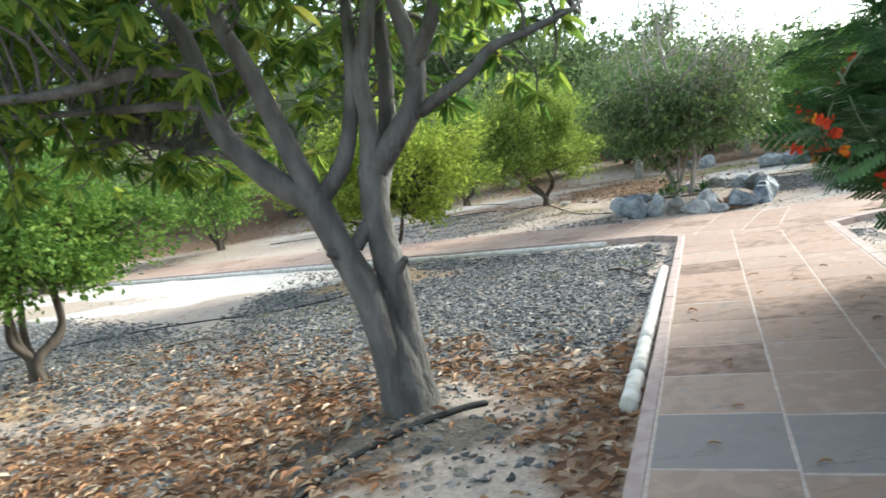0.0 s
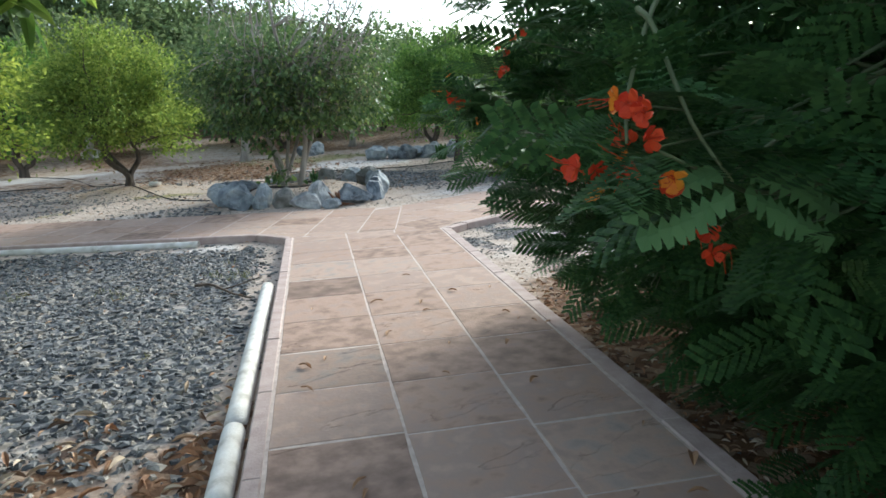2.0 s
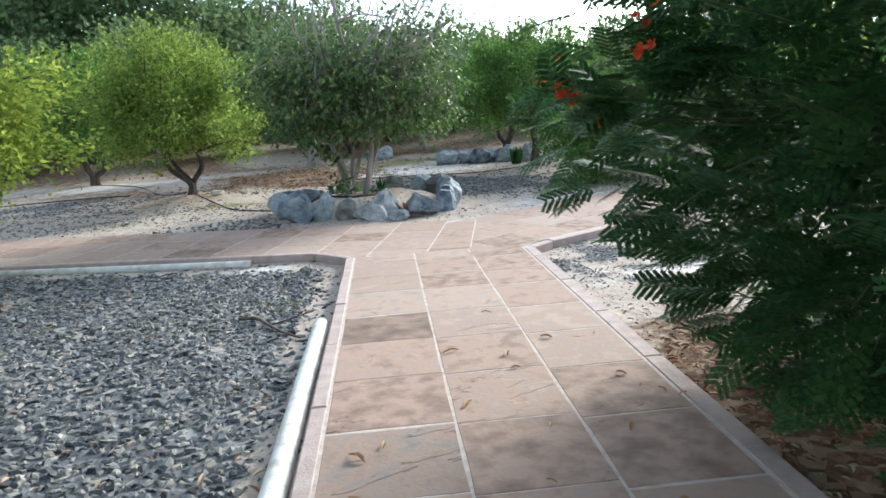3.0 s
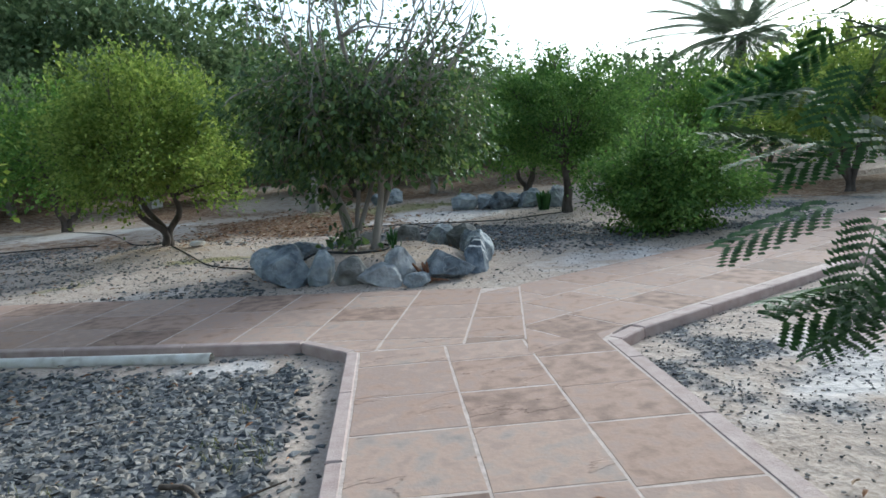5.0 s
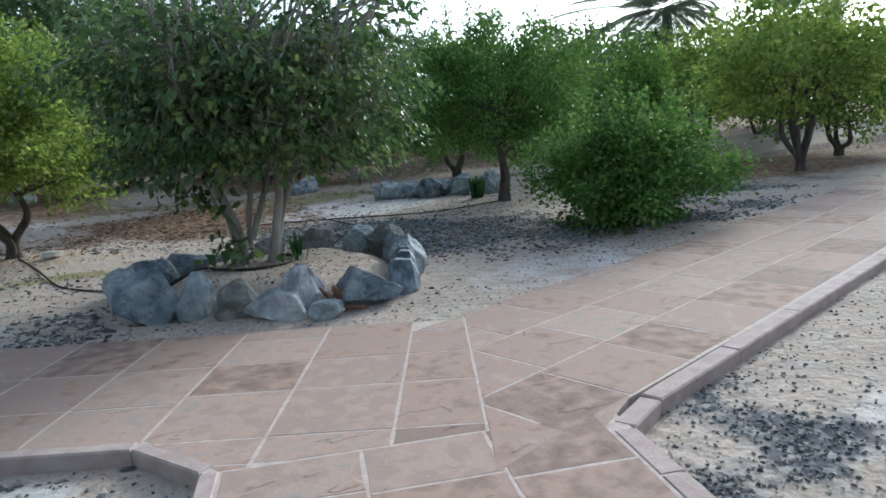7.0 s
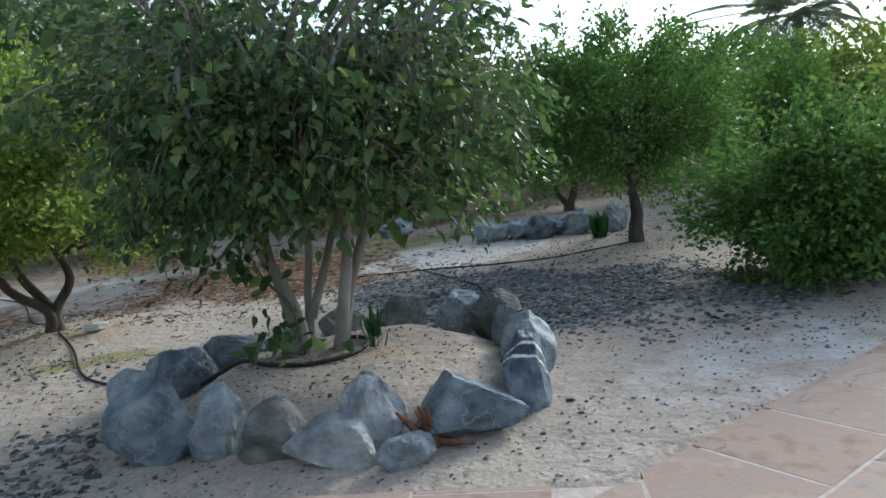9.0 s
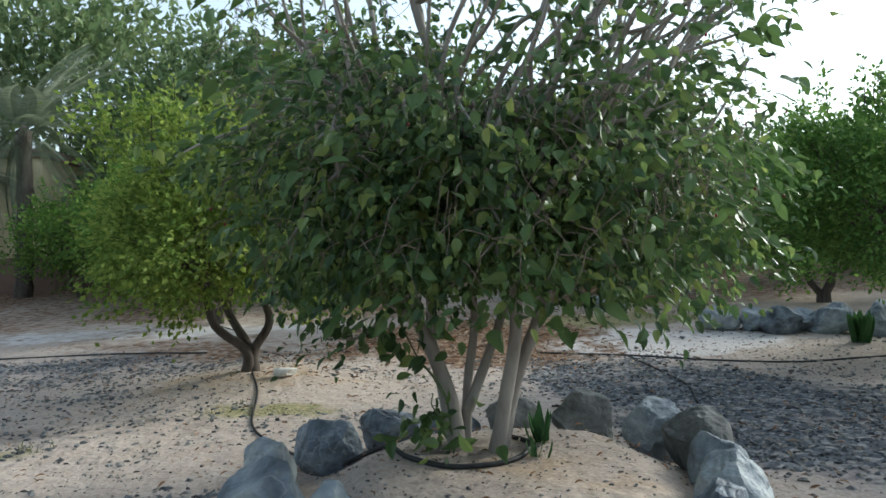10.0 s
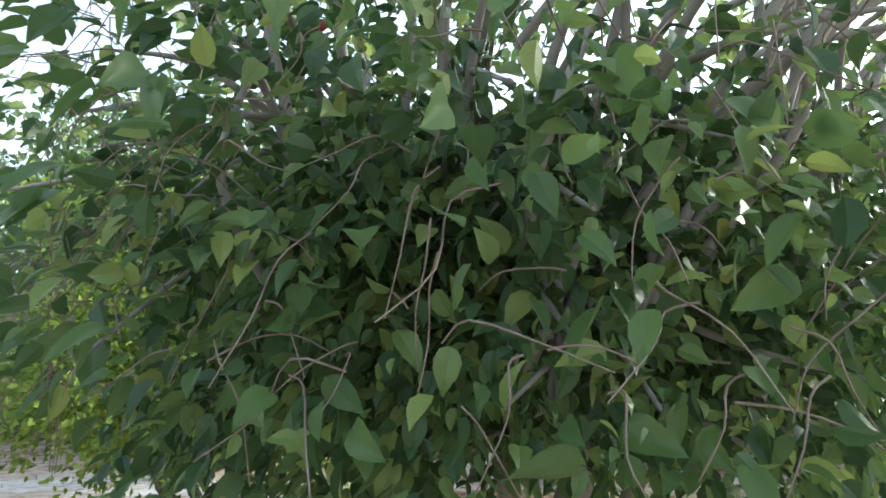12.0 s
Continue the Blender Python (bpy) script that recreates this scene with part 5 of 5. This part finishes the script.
    for k in range(330):
        a, r = rng.uniform(0, 6.28), math.sqrt(rng.uniform(0.03, 1))
        c = np.array((-0.75 + 1.9 * r * math.cos(a), 4.35 + 1.8 * r * math.sin(a), 2.62 + rng.uniform(-0.28, 1.1) * (1.05 - 0.4 * r)))
        spots.append(c)
    for k in range(110):
        spots.append(np.array((rng.uniform(-3.0, -0.3), rng.uniform(4.4, 6.2), rng.uniform(1.65, 2.6))))
    for k in range(150):
        spots.append(np.array((rng.uniform(-3.5, -1.1), rng.uniform(3.7, 5.6), rng.uniform(2.05, 3.1))))
    spots += [np.array(p) for p in ((0.74, 4.35, 1.80), (0.62, 4.4, 1.92), (0.86, 4.3, 1.95), (0.17, 4.3, 1.85), (0.05, 4.3, 2.0), (0.3, 4.4, 2.0), (0.5, 4.2, 2.08), (0.9, 4.1, 2.2), (0.7, 4.0, 2.2), (-1.1, 3.85, 2.62), (-0.5, 4.6, 2.2), (-0.2, 4.9, 2.15))]
    for c in spots:
        c = c + moved - base
        if c[0] > 0.8 and c[1] < -0.6:
            continue
        t = min(tips, key=lambda p: np.linalg.norm(p - c))
        twigs.append(limb(t, c, rng, 0.012, 0.004, 0, 5, 3))
        n = 15
        d = rng.standard_normal((n, 3)) * np.array([1, 1, 0.5]) + np.array([0, 0, -0.75])
        P.append(c + 0.02 * rng.standard_normal((n, 3)))
        A.append(unit(d))
    P, A = np.vstack(P), np.vstack(A)
    n = len(P)
    T = LEAF_LONG[0].copy()
    T[:, 0] *= 1.25
    V, F = scatter(T, LEAF_LONG[1], P, A, np.array([0, 0, 0.8]) + 0.6 * rng.standard_normal((n, 3)), rng.uniform(0.12, 0.22, n))
    tagged(join_tubes("twig_work", twigs, M_BARK_MANGO, thing), kind="stuff")
    arrays("crown", V, F, M_LEAF_MANGO, thing)
    return thing


mango()


# ---------------------------------------------------------------- flowering shrub with feathery leaves
def frond_template(pairs=7, leaflets=7, w=0.22):
    """A twice-feathered leaf one unit long: quads only."""
    V, F = [], []

    def quad(c, d, s, l, width, lift):
        i = len(V)
        e = np.cross(d, (0, 0, 1.0))
        for a, b in ((0, 0), (0.5, 1), (1, 0), (0.5, -1)):
            p = c + d * a * l + e * b * width
            V.append((p[0], p[1], p[2] + lift * a))
        F.append([i, i + 1, i + 2, i + 3])

    quad(np.zeros(3), np.array((0, 1.0, 0)), 1, 1.0, 0.008, 0.0)
    for k in range(pairs):
        y = 0.16 + 0.8 * k / pairs
        l = w * (1.25 - 0.35 * abs(k / pairs - 0.4))
        for s in (-1, 1):
            d = np.array((s * 0.82, 0.57, 0.0))
            c = np.array((0, y, -0.10 * (y ** 2)))
            for j in range(leaflets):
                q = c + d * l * (0.14 + 0.86 * j / leaflets) - np.array((0, 0, 0.25 * l * (j / leaflets) ** 2))
                for s2 in (-1, 1):
                    perp = np.array((-d[1] * s2, d[0] * s2, 0.0))
                    quad(q, unit(perp * 0.9 + d * 0.42), 1, 0.085, 0.025, 0.008)
    return np.array(V), np.array(F)


def flower_head(parent, at, n, size, rng, orange=0.4):
    """A spray of ruffled five-petalled flowers with long stamens."""
    petal = np.array([[0, 0, 0], [0.16, 0.25, 0.05], [0.42, 0.62, 0.02], [0.34, 0.95, 0.12], [0, 1.02, 0.0], [-0.34, 0.95, 0.12], [-0.42, 0.62, 0.02], [-0.16, 0.25, 0.05]], float)
    tri = np.array([[0, 1, 7], [1, 2, 6], [1, 6, 7], [2, 3, 5], [2, 5, 6], [3, 4, 5]])
    for k in range(n):
        V, F, off, stam = [], [], 0, []
        c = np.array(at) + rng.standard_normal(3) * size * np.array([1.0, 1.0, 0.8])
        ax = unit(rng.standard_normal(3) + np.array([-0.8, -0.6, 0.4]))
        e1 = unit(np.cross(ax, (0.2, 0.3, 0.9)))
        e2 = np.cross(ax, e1)
        which = M_PETAL_ORANGE if rng.uniform() < orange else M_PETAL_RED
        for j in range(5):
            a = 6.283 * j / 5 + rng.uniform(-0.2, 0.2)
            d = e1 * math.cos(a) + e2 * math.sin(a) + ax * 0.5
            v, f = scatter(petal, tri, c[None], d[None], (ax + 0.3 * rng.standard_normal(3))[None], [rng.uniform(0.020, 0.030)])
            V.append(v), F.append(f + off)
            off += len(v)
        flower = arrays("flower", np.vstack(V), np.vstack(F), which, parent)
        for j in range(5):
            stam.append(limb(c, c + ax * 0.045 + 0.009 * rng.standard_normal(3), rng, 0.0006, 0.0005, 0, 4, 2))
        join_tubes("stamen_tuft", stam, M_PETAL_RED, flower)


def shrub(name, foot, spans, count, seed, heads, label, sprigs=(), low_reach=0.0):
    base = np.array(gz(*foot))
    thing = empty(name, tuple(base), label, "shrub", "flowering shrubs by the path")
    rng = np.random.default_rng(seed)
    T, F = frond_template()
    C, D = [], []
    v0, v1 = spans
    while len(C) < count:
        v = rng.uniform(v0, v1)
        z = rng.uniform(0.18, 3.1) if rng.uniform() < 0.62 else rng.uniform(0.05, 1.2)
        ends = math.sqrt(max(0.0, 1 - ((v - (v0 + v1) / 2) / ((v1 - v0) / 2)) ** 4))
        lean = math.sin(min(1.0, z / 1.7) * 1.57) if z < 1.7 else math.cos((z - 1.7) / 1.5 * 1.3)
        lean = max(lean, low_reach)
        u_in = 2.38 - (1.08 * lean + 0.12 * noise.noise((v * 1.7, z * 1.9, seed))) * (0.3 + 0.7 * ends)
        u_out = 4.6
        u = u_in + (u_out - u_in) * abs(rng.normal(0, 0.28))
        if u > u_out or (z > 2.6 and rng.uniform() < 0.35):
            continue
        p = uv(u, v)
        C.append((p[0], p[1], z + ground_z(*p) * 0))
        out = PU * -1.0
        D.append((out.x * 0.9, out.y * 0.9, 0.12 - 0.25 * (z < 0.9)))
    for at, k, size, orange in heads:       # leaves that carry the flower sprays
        for j in range(9):
            C.append(tuple(np.array(at) + 0.10 * rng.standard_normal(3) + np.array([0.26, 0.0, -0.05])))
            D.append((-0.7, -0.2, 0.1))
    for at in sprigs:
        for j in range(5):
            C.append(tuple(np.array(at) + 0.06 * rng.standard_normal(3)))
            D.append((-1.1, 0.35, -0.15))
    C, D = np.array(C) - base, np.array(D)
    n = len(C)
    along = D + 0.6 * rng.standard_normal((n, 3)) * np.array([1, 1, 0.6])
    V, FF = scatter(T, F, C, along, np.array([0, 0, 1.0]) + 0.35 * rng.standard_normal((n, 3)), rng.uniform(0.22, 0.36, n))
    arrays("crown", V, FF, M_FROND, thing)
    k = 38000
    vv, zz = rng.uniform(v0 + 0.3, v1 - 0.3, k), rng.uniform(0.1, 2.9, k)
    uu = 2.75 - 1.05 * np.sin(np.clip(zz / 1.7, 0, 1) * 1.57) * np.cos(np.clip(zz - 1.7, 0, 2) * 0.85) + rng.uniform(0, 1, k) ** 1.5 * 2.1
    inner = np.stack([PO.x + PU.x * uu + PV.x * vv, PO.y + PU.y * uu + PV.y * vv, zz], -1) - base
    V2, F2 = scatter(LEAF_SMALL[0], LEAF_SMALL[1], inner, rng.standard_normal((k, 3)), rng.standard_normal((k, 3)) + np.array([0, 0, 0.6]), rng.uniform(0.035, 0.075, k))
    tagged(arrays("inner_foliage", V2, F2, M_FROND, thing), kind="stuff")
    stems, tops = [], []
    for k in range(9):
        a = 6.283 * k / 9
        foot_p = np.array((0.12 * math.cos(a), 0.12 * math.sin(a), -0.05))
        q = C[rng.integers(n)]
        top = np.array((q[0] * 0.55, q[1] * 0.55, 1.1 + 0.4 * rng.uniform()))
        stems.append(limb(foot_p, top, rng, 0.035, 0.016, 0, 8, 5))
        tops.append(top)
    for st in stems:
        join_tubes("stem", [st], M_BARK_DARK, thing)
    br = []
    for c in list(C[:count:7]) + list(C[count::3]):
        t = min(tops, key=lambda p: np.linalg.norm(p - c))
        br.append(limb(t, c, rng, 0.010, 0.003, 0, 5, 3))
    tagged(join_tubes("branch_work", br, M_STEM, thing), kind="stuff")
    for at, k, size, orange in heads:
        flower_head(thing, np.array(at) - base, k, size, rng, orange)
        near = min(tops, key=lambda p: np.linalg.norm(p + base - np.array(at)))
        join_tubes("flower_stalk", [limb(near, np.array(at) - base, rng, 0.006, 0.002, 0, 5, 3)], M_STEM, thing)
    return thing


near_shrub = shrub("flowering_shrub", uv(3.0, -6.8), (-9.4, -5.0), 1250, 101,
                   [((1.73, 2.52, 1.30), 12, 0.05, 0.35), ((1.70, 2.50, 1.385), 2, 0.012, 0.2), ((1.97, 2.54, 1.13), 4, 0.02, 0.1), ((1.49, 1.64, 1.51), 2, 0.015, 0.9), ((1.62, 1.75, 1.40), 2, 0.015, 0.0)],
                   "tall shrub with feathery dark green leaves and red-orange flowers", low_reach=0.42)
shrub("flowering_shrub", uv(3.15, -4.4), (-6.6, -2.95), 1150, 102,
      [((2.93, 4.81, 1.40), 6, 0.04, 0.2), ((2.86, 4.85, 1.45), 4, 0.05, 0.4), ((2.95, 4.52, 1.56), 4, 0.035, 0.1), ((3.1, 4.6, 1.72), 3, 0.03, 0.2)],
      "tall shrub with feathery dark green leaves overhanging the path",
      [(3.60, 5.85, 1.45), (3.62, 5.85, 1.2), (3.74, 5.85, 0.95), (3.65, 5.8, 1.62)])


def broad_fronds(thing):
    """Young leaves with wide, pale green leaflets closed side by side along each rib."""
    base = np.array(thing.location)
    rng = np.random.default_rng(64)
    for at, along, normal, length in (((1.90, 2.44, 1.245), (-0.86, 0.5, -0.42), (-0.4, -0.8, 0.5), 0.19), ((1.91, 2.43, 1.245), (0.86, -0.5, -0.5), (-0.5, -0.7, 0.55), 0.2)):
        V, F = [], []
        for k in range(9):
            y = 0.08 + 0.92 * k / 9
            w = 0.34 * math.sin(math.pi * (0.22 + 0.62 * k / 9)) ** 0.7
            for sgn in (-1, 1):
                i = len(V)
                dip = 0.10 * y * y
                V += [(0, y, -dip), (sgn * w * 0.45, y - 0.035, 0.035 - dip), (sgn * w, y + 0.03, 0.01 - dip), (sgn * w * 0.95, y + 0.09, 0.0 - dip), (sgn * w * 0.4, y + 0.105, 0.03 - dip)]
                F.append([i, i + 1, i + 2, i + 3, i + 4])
        V = np.array(V) + 0.008 * rng.standard_normal((len(V), 3))
        W, FF = scatter(V, np.array(F), np.array([np.array(at) - base]), np.array([along], float), np.array([normal], float), [length])
        arrays("broad_frond", W, FF, M_FROND_PALE, thing)
    rng2 = np.random.default_rng(65)
    for a, b in (((1.86, 2.62, 1.55), (1.90, 2.44, 1.245)), ((2.3, 2.5, 1.2), (1.91, 2.43, 1.245)), ((1.95, 2.6, 1.62), (1.73, 2.52, 1.32))):
        join_tubes("green_stem", [limb(np.array(a) - base, np.array(b) - base, rng2, 0.006, 0.003, 0, 6, 4)], M_STEM, thing)


broad_fronds(near_shrub)


# ---------------------------------------------------------------- trees further off
far_a = tree("citrus_tree", gz(0.9, 22.5), 3, (0.9, 22.5, 2.0), (1.95, 1.85, 1.5), 210, 38, 0.19, M_LEAF_CITRUS, M_BARK_DARK, "rounded citrus tree among others in the orchard",
             template=LEAF_SMALL, limbs_n=40, limb_sides=4, size=(0.09, 0.15), seed=12, stem_r=0.07, sprouts=10, fork=0.2, group="orchard trees")
far_b = tree("orchard_tree", gz(6.35, 21.6), 1, (6.35, 21.6, 2.5), (2.3, 2.1, 1.6), 210, 38, 0.21, M_LEAF_FAR, M_BARK_PALE, "tree with pale trunk among others in the orchard",
             template=LEAF_SMALL, limbs_n=40, limb_sides=4, size=(0.09, 0.15), seed=13, stem_r=0.13, sprouts=12, fork=0.2, group="orchard trees")
far_c = tree("orchard_tree", gz(16.5, 14.6), 5, (16.6, 14.8, 2.15), (2.3, 2.2, 1.4), 230, 40, 0.2, M_LEAF_OLIVE, M_BARK_DARK, "spreading multi-stemmed tree beside the path",
             template=LEAF_SMALL, limbs_n=40, limb_sides=4, size=(0.09, 0.15), seed=14, stem_r=0.06, sprouts=16, fork=0.25, group="orchard trees")
tall = tree("tall_tree", gz(-3.0, 34.0), 2, (-3.0, 34.0, 4.0), (4.4, 3.8, 3.9), 270, 32, 0.40, M_LEAF_FAR, M_BARK_DARK, "tall hazy tree at the back of the garden",
            template=LEAF_SMALL, limbs_n=40, limb_sides=4, size=(0.17, 0.30), seed=15, stem_r=0.2, sprouts=10, fork=0.2, group="tall back trees")


def repeat(ob, spots, seed):
    rng = random.Random(seed)
    for x, y, s in spots:
        copy_thing(ob, Matrix.Translation((x, y, ground_z(x, y) - 0.02)) @ Matrix.Rotation(rng.uniform(0, 6.28), 4, "Z") @ Matrix.Diagonal((s, s, s * rng.uniform(0.92, 1.08), 1)))


repeat(far_a, [(-6.7, 20.6, 0.95), (-10.5, 17.5, 1.0), (-9.0, 12.5, 0.85), (-1.6, 26.5, 1.05), (12.6, 21.5, 1.0), (15.8, 18.6, 0.95), (20.5, 16.0, 1.0), (22.5, 13.2, 1.0), (-12, 6.5, 1.0), (8.8, 25.5, 1.05), (5.5, 28.5, 1.0), (8.0, 29.0, 1.05), (11.5, 28.8, 1.0), (15, 30, 1.0), (18.5, 28, 1.0), (0.8, 29.2, 1.0), (-4.5, 29.2, 1.0), (22, 26, 1.0), (26, 22, 1.0)], 1)
repeat(far_b, [(11.0, 24.5, 0.95), (14.5, 26.0, 1.1), (2.8, 27.0, 1.1), (18.5, 22.5, 1.05), (23.5, 19.5, 1.1), (-0.8, 28.5, 1.1), (-12, 23, 1.1)], 2)
repeat(far_c, [(20.5, 20.0, 1.0), (26.5, 15.0, 1.05), (15.0, 4.0, 1.0), (11.5, -1.5, 1.0), (-11, 0.5, 1.0), (27, 9, 1.0), (2.5, -9, 1.1), (-6, -7, 1.1), (9, -8, 1.1)], 3)
repeat(tall, [(-17, 33, 1.0), (4.5, 36, 1.25), (7.5, 37.5, 1.1), (11.5, 37, 0.9), (18, 35, 0.74), (24.5, 31, 0.72), (31, 24, 0.68), (36, 16, 0.66), (-18, 27, 1.0), (-20, 17, 1.0), (-21, 7, 1.0), (35, 7, 0.9), (-17, -4, 1.0), (0, -18, 1.0), (14, -16, 1.0), (26, -6, 1.0), (-13, 46, 2.2), (-4, 42, 1.5), (-24, 39, 1.9), (0.5, 37, 1.35), (-1.5, 40, 1.45), (8, 39, 0.85), (15, 38, 0.78), (21.5, 34, 0.7), (28, 28, 0.64), (34, 20, 0.55), (38, 11, 0.65)], 4)


# ---------------------------------------------------------------- palms
def palm(x, y, height, seed, n=34, length=3.0):
    base = np.array(gz(x, y))
    thing = empty("date_palm", tuple(base), "date palm with arching grey-green fronds", "palm tree", "date palms")
    rng = np.random.default_rng(seed)
    trunk_path = catmull([(0, 0, -0.2), (0.1, 0.05, height * 0.4), (0.15, 0.1, height)], 14)
    join_tubes("trunk", [tube(trunk_path, [0.26, 0.2, 0.22], 12, rng, 0.10)], M_BARK_DARK, thing)
    T, F = [], []
    for k in range(46):         # one frond: folded blades along an arching rib
        t = 0.12 + 0.88 * k / 46
        for s in (-1, 1):
            i = len(T)
            l = 0.17 * math.sin(math.pi * (0.15 + 0.8 * t)) + 0.03
            droop = -0.42 * t * t
            T += [(0, t, droop), (s * l * 0.5, t + 0.043, droop + 0.02), (s * l, t + 0.10, droop - 0.06), (s * l * 0.5, t + 0.034, droop + 0.015)]
            F.append([i, i + 1, i + 2, i + 3])
    T, F = np.array(T), np.array(F)
    a = rng.uniform(0, 6.28, n)
    e = np.where(rng.uniform(0, 1, n) < 0.35, rng.uniform(-1.2, -0.3, n), rng.uniform(-0.2, 1.35, n))
    along = np.stack([np.cos(a) * np.cos(e), np.sin(a) * np.cos(e), np.sin(e)], -1)
    V, FF = scatter(T, F, np.tile(np.array([[0.15, 0.1, height]]), (n, 1)), along, np.tile(np.array([[0, 0, 1.0]]), (n, 1)) + 0.2 * rng.standard_normal((n, 3)), rng.uniform(0.8, 1.1, n) * length)
    arrays("crown", V, FF, M_PALM, thing)


palm(29.3, 28.8, 5.4, 201, 64, 4.6)
palm(-6.5, 30.0, 5.0, 202, 40)
palm(-9.5, 31.5, 4.0, 203, 40)
palm(40.0, 27.0, 6.0, 204)


# ---------------------------------------------------------------- the garden's back wall and a house beyond
def low_wall(p, q, h, label):
    p, q = Vector(p), Vector(q)
    d = (q - p).normalized()
    n = Vector((-d.y, d.x)) * 0.12
    bm = bmesh.new()
    prism(bm, [(p - n)[:], (q - n)[:], (q + n)[:], (p + n)[:]], -0.3, h)
    prism(bm, [(p - n * 1.3)[:], (q - n * 1.3)[:], (q + n * 1.3)[:], (p + n * 1.3)[:]], h + 0.002, h + 0.08)
    bmesh.ops.recalc_face_normals(bm, faces=bm.faces)
    ob = part("wall_back", bm, M_WALL_BROWN)
    return tagged(ob, label, "wall", kind="structure")


low_wall((-24, 30.5), (30, 33.5), 1.5, "low brown garden wall behind the trees")


def house():
    thing = empty("house", (-12.5, 36.5, 0), "yellow plastered house beyond the garden wall", "house")
    bm = bmesh.new()
    prism(bm, [(-5, -3), (5, -3), (5, 3), (-5, 3)], -0.3, 5.0)
    bmesh.ops.recalc_face_normals(bm, faces=bm.faces)
    part("wall", bm, M_PLASTER, thing)
    bm = bmesh.new()
    prism(bm, [(-5.2, -3.2), (5.2, -3.2), (5.2, 3.2), (-5.2, 3.2)], 5.002, 5.3)
    bmesh.ops.recalc_face_normals(bm, faces=bm.faces)
    part("roof", bm, M_WALL_BROWN, thing)


house()


# ---------------------------------------------------------------- grass tufts
def tufts(rule, box, per_m2, seed, h, label):
    P, rng = scatter_spots(rule, box, per_m2, seed)
    P = np.repeat(P, 9, 0) + 0.035 * rng.standard_normal((len(P) * 9, 3)) * np.array([1, 1, 0])
    T = np.array([[-0.04, 0, 0], [0.04, 0, 0], [0.03, 0.55, 0.0], [-0.03, 0.55, 0.0], [0, 1, -0.18]], float)
    F = np.array([[0, 1, 2], [0, 2, 3], [3, 2, 4]])
    n = len(P)
    along = np.array([0, 0, 1.0]) + 0.5 * rng.standard_normal((n, 3))
    V, FF = scatter(T, F, P, along, rng.standard_normal((n, 3)), rng.uniform(0.5, 1.1, n) * h)
    return tagged(arrays("grass", V, FF, M_GRASS), label, "grass", kind="stuff")


tufts(lambda x, y: green_at(x, y) * 0.9, (-4, 7, 11, 22), 26, 61, 0.085, "sparse dry green weeds on sand")
def weed_at(x, y):
    return sum(blob(x, y, a, b, 0.22) for a, b in ((1.5, 6.32), (1.38, 8.2), (2.42, 8.1), (0.6, 8.6)))


tufts(weed_at, (-0.5, 5.4, 3.2, 9.3), 60, 62, 0.07, "green weeds sprouting through gravel")
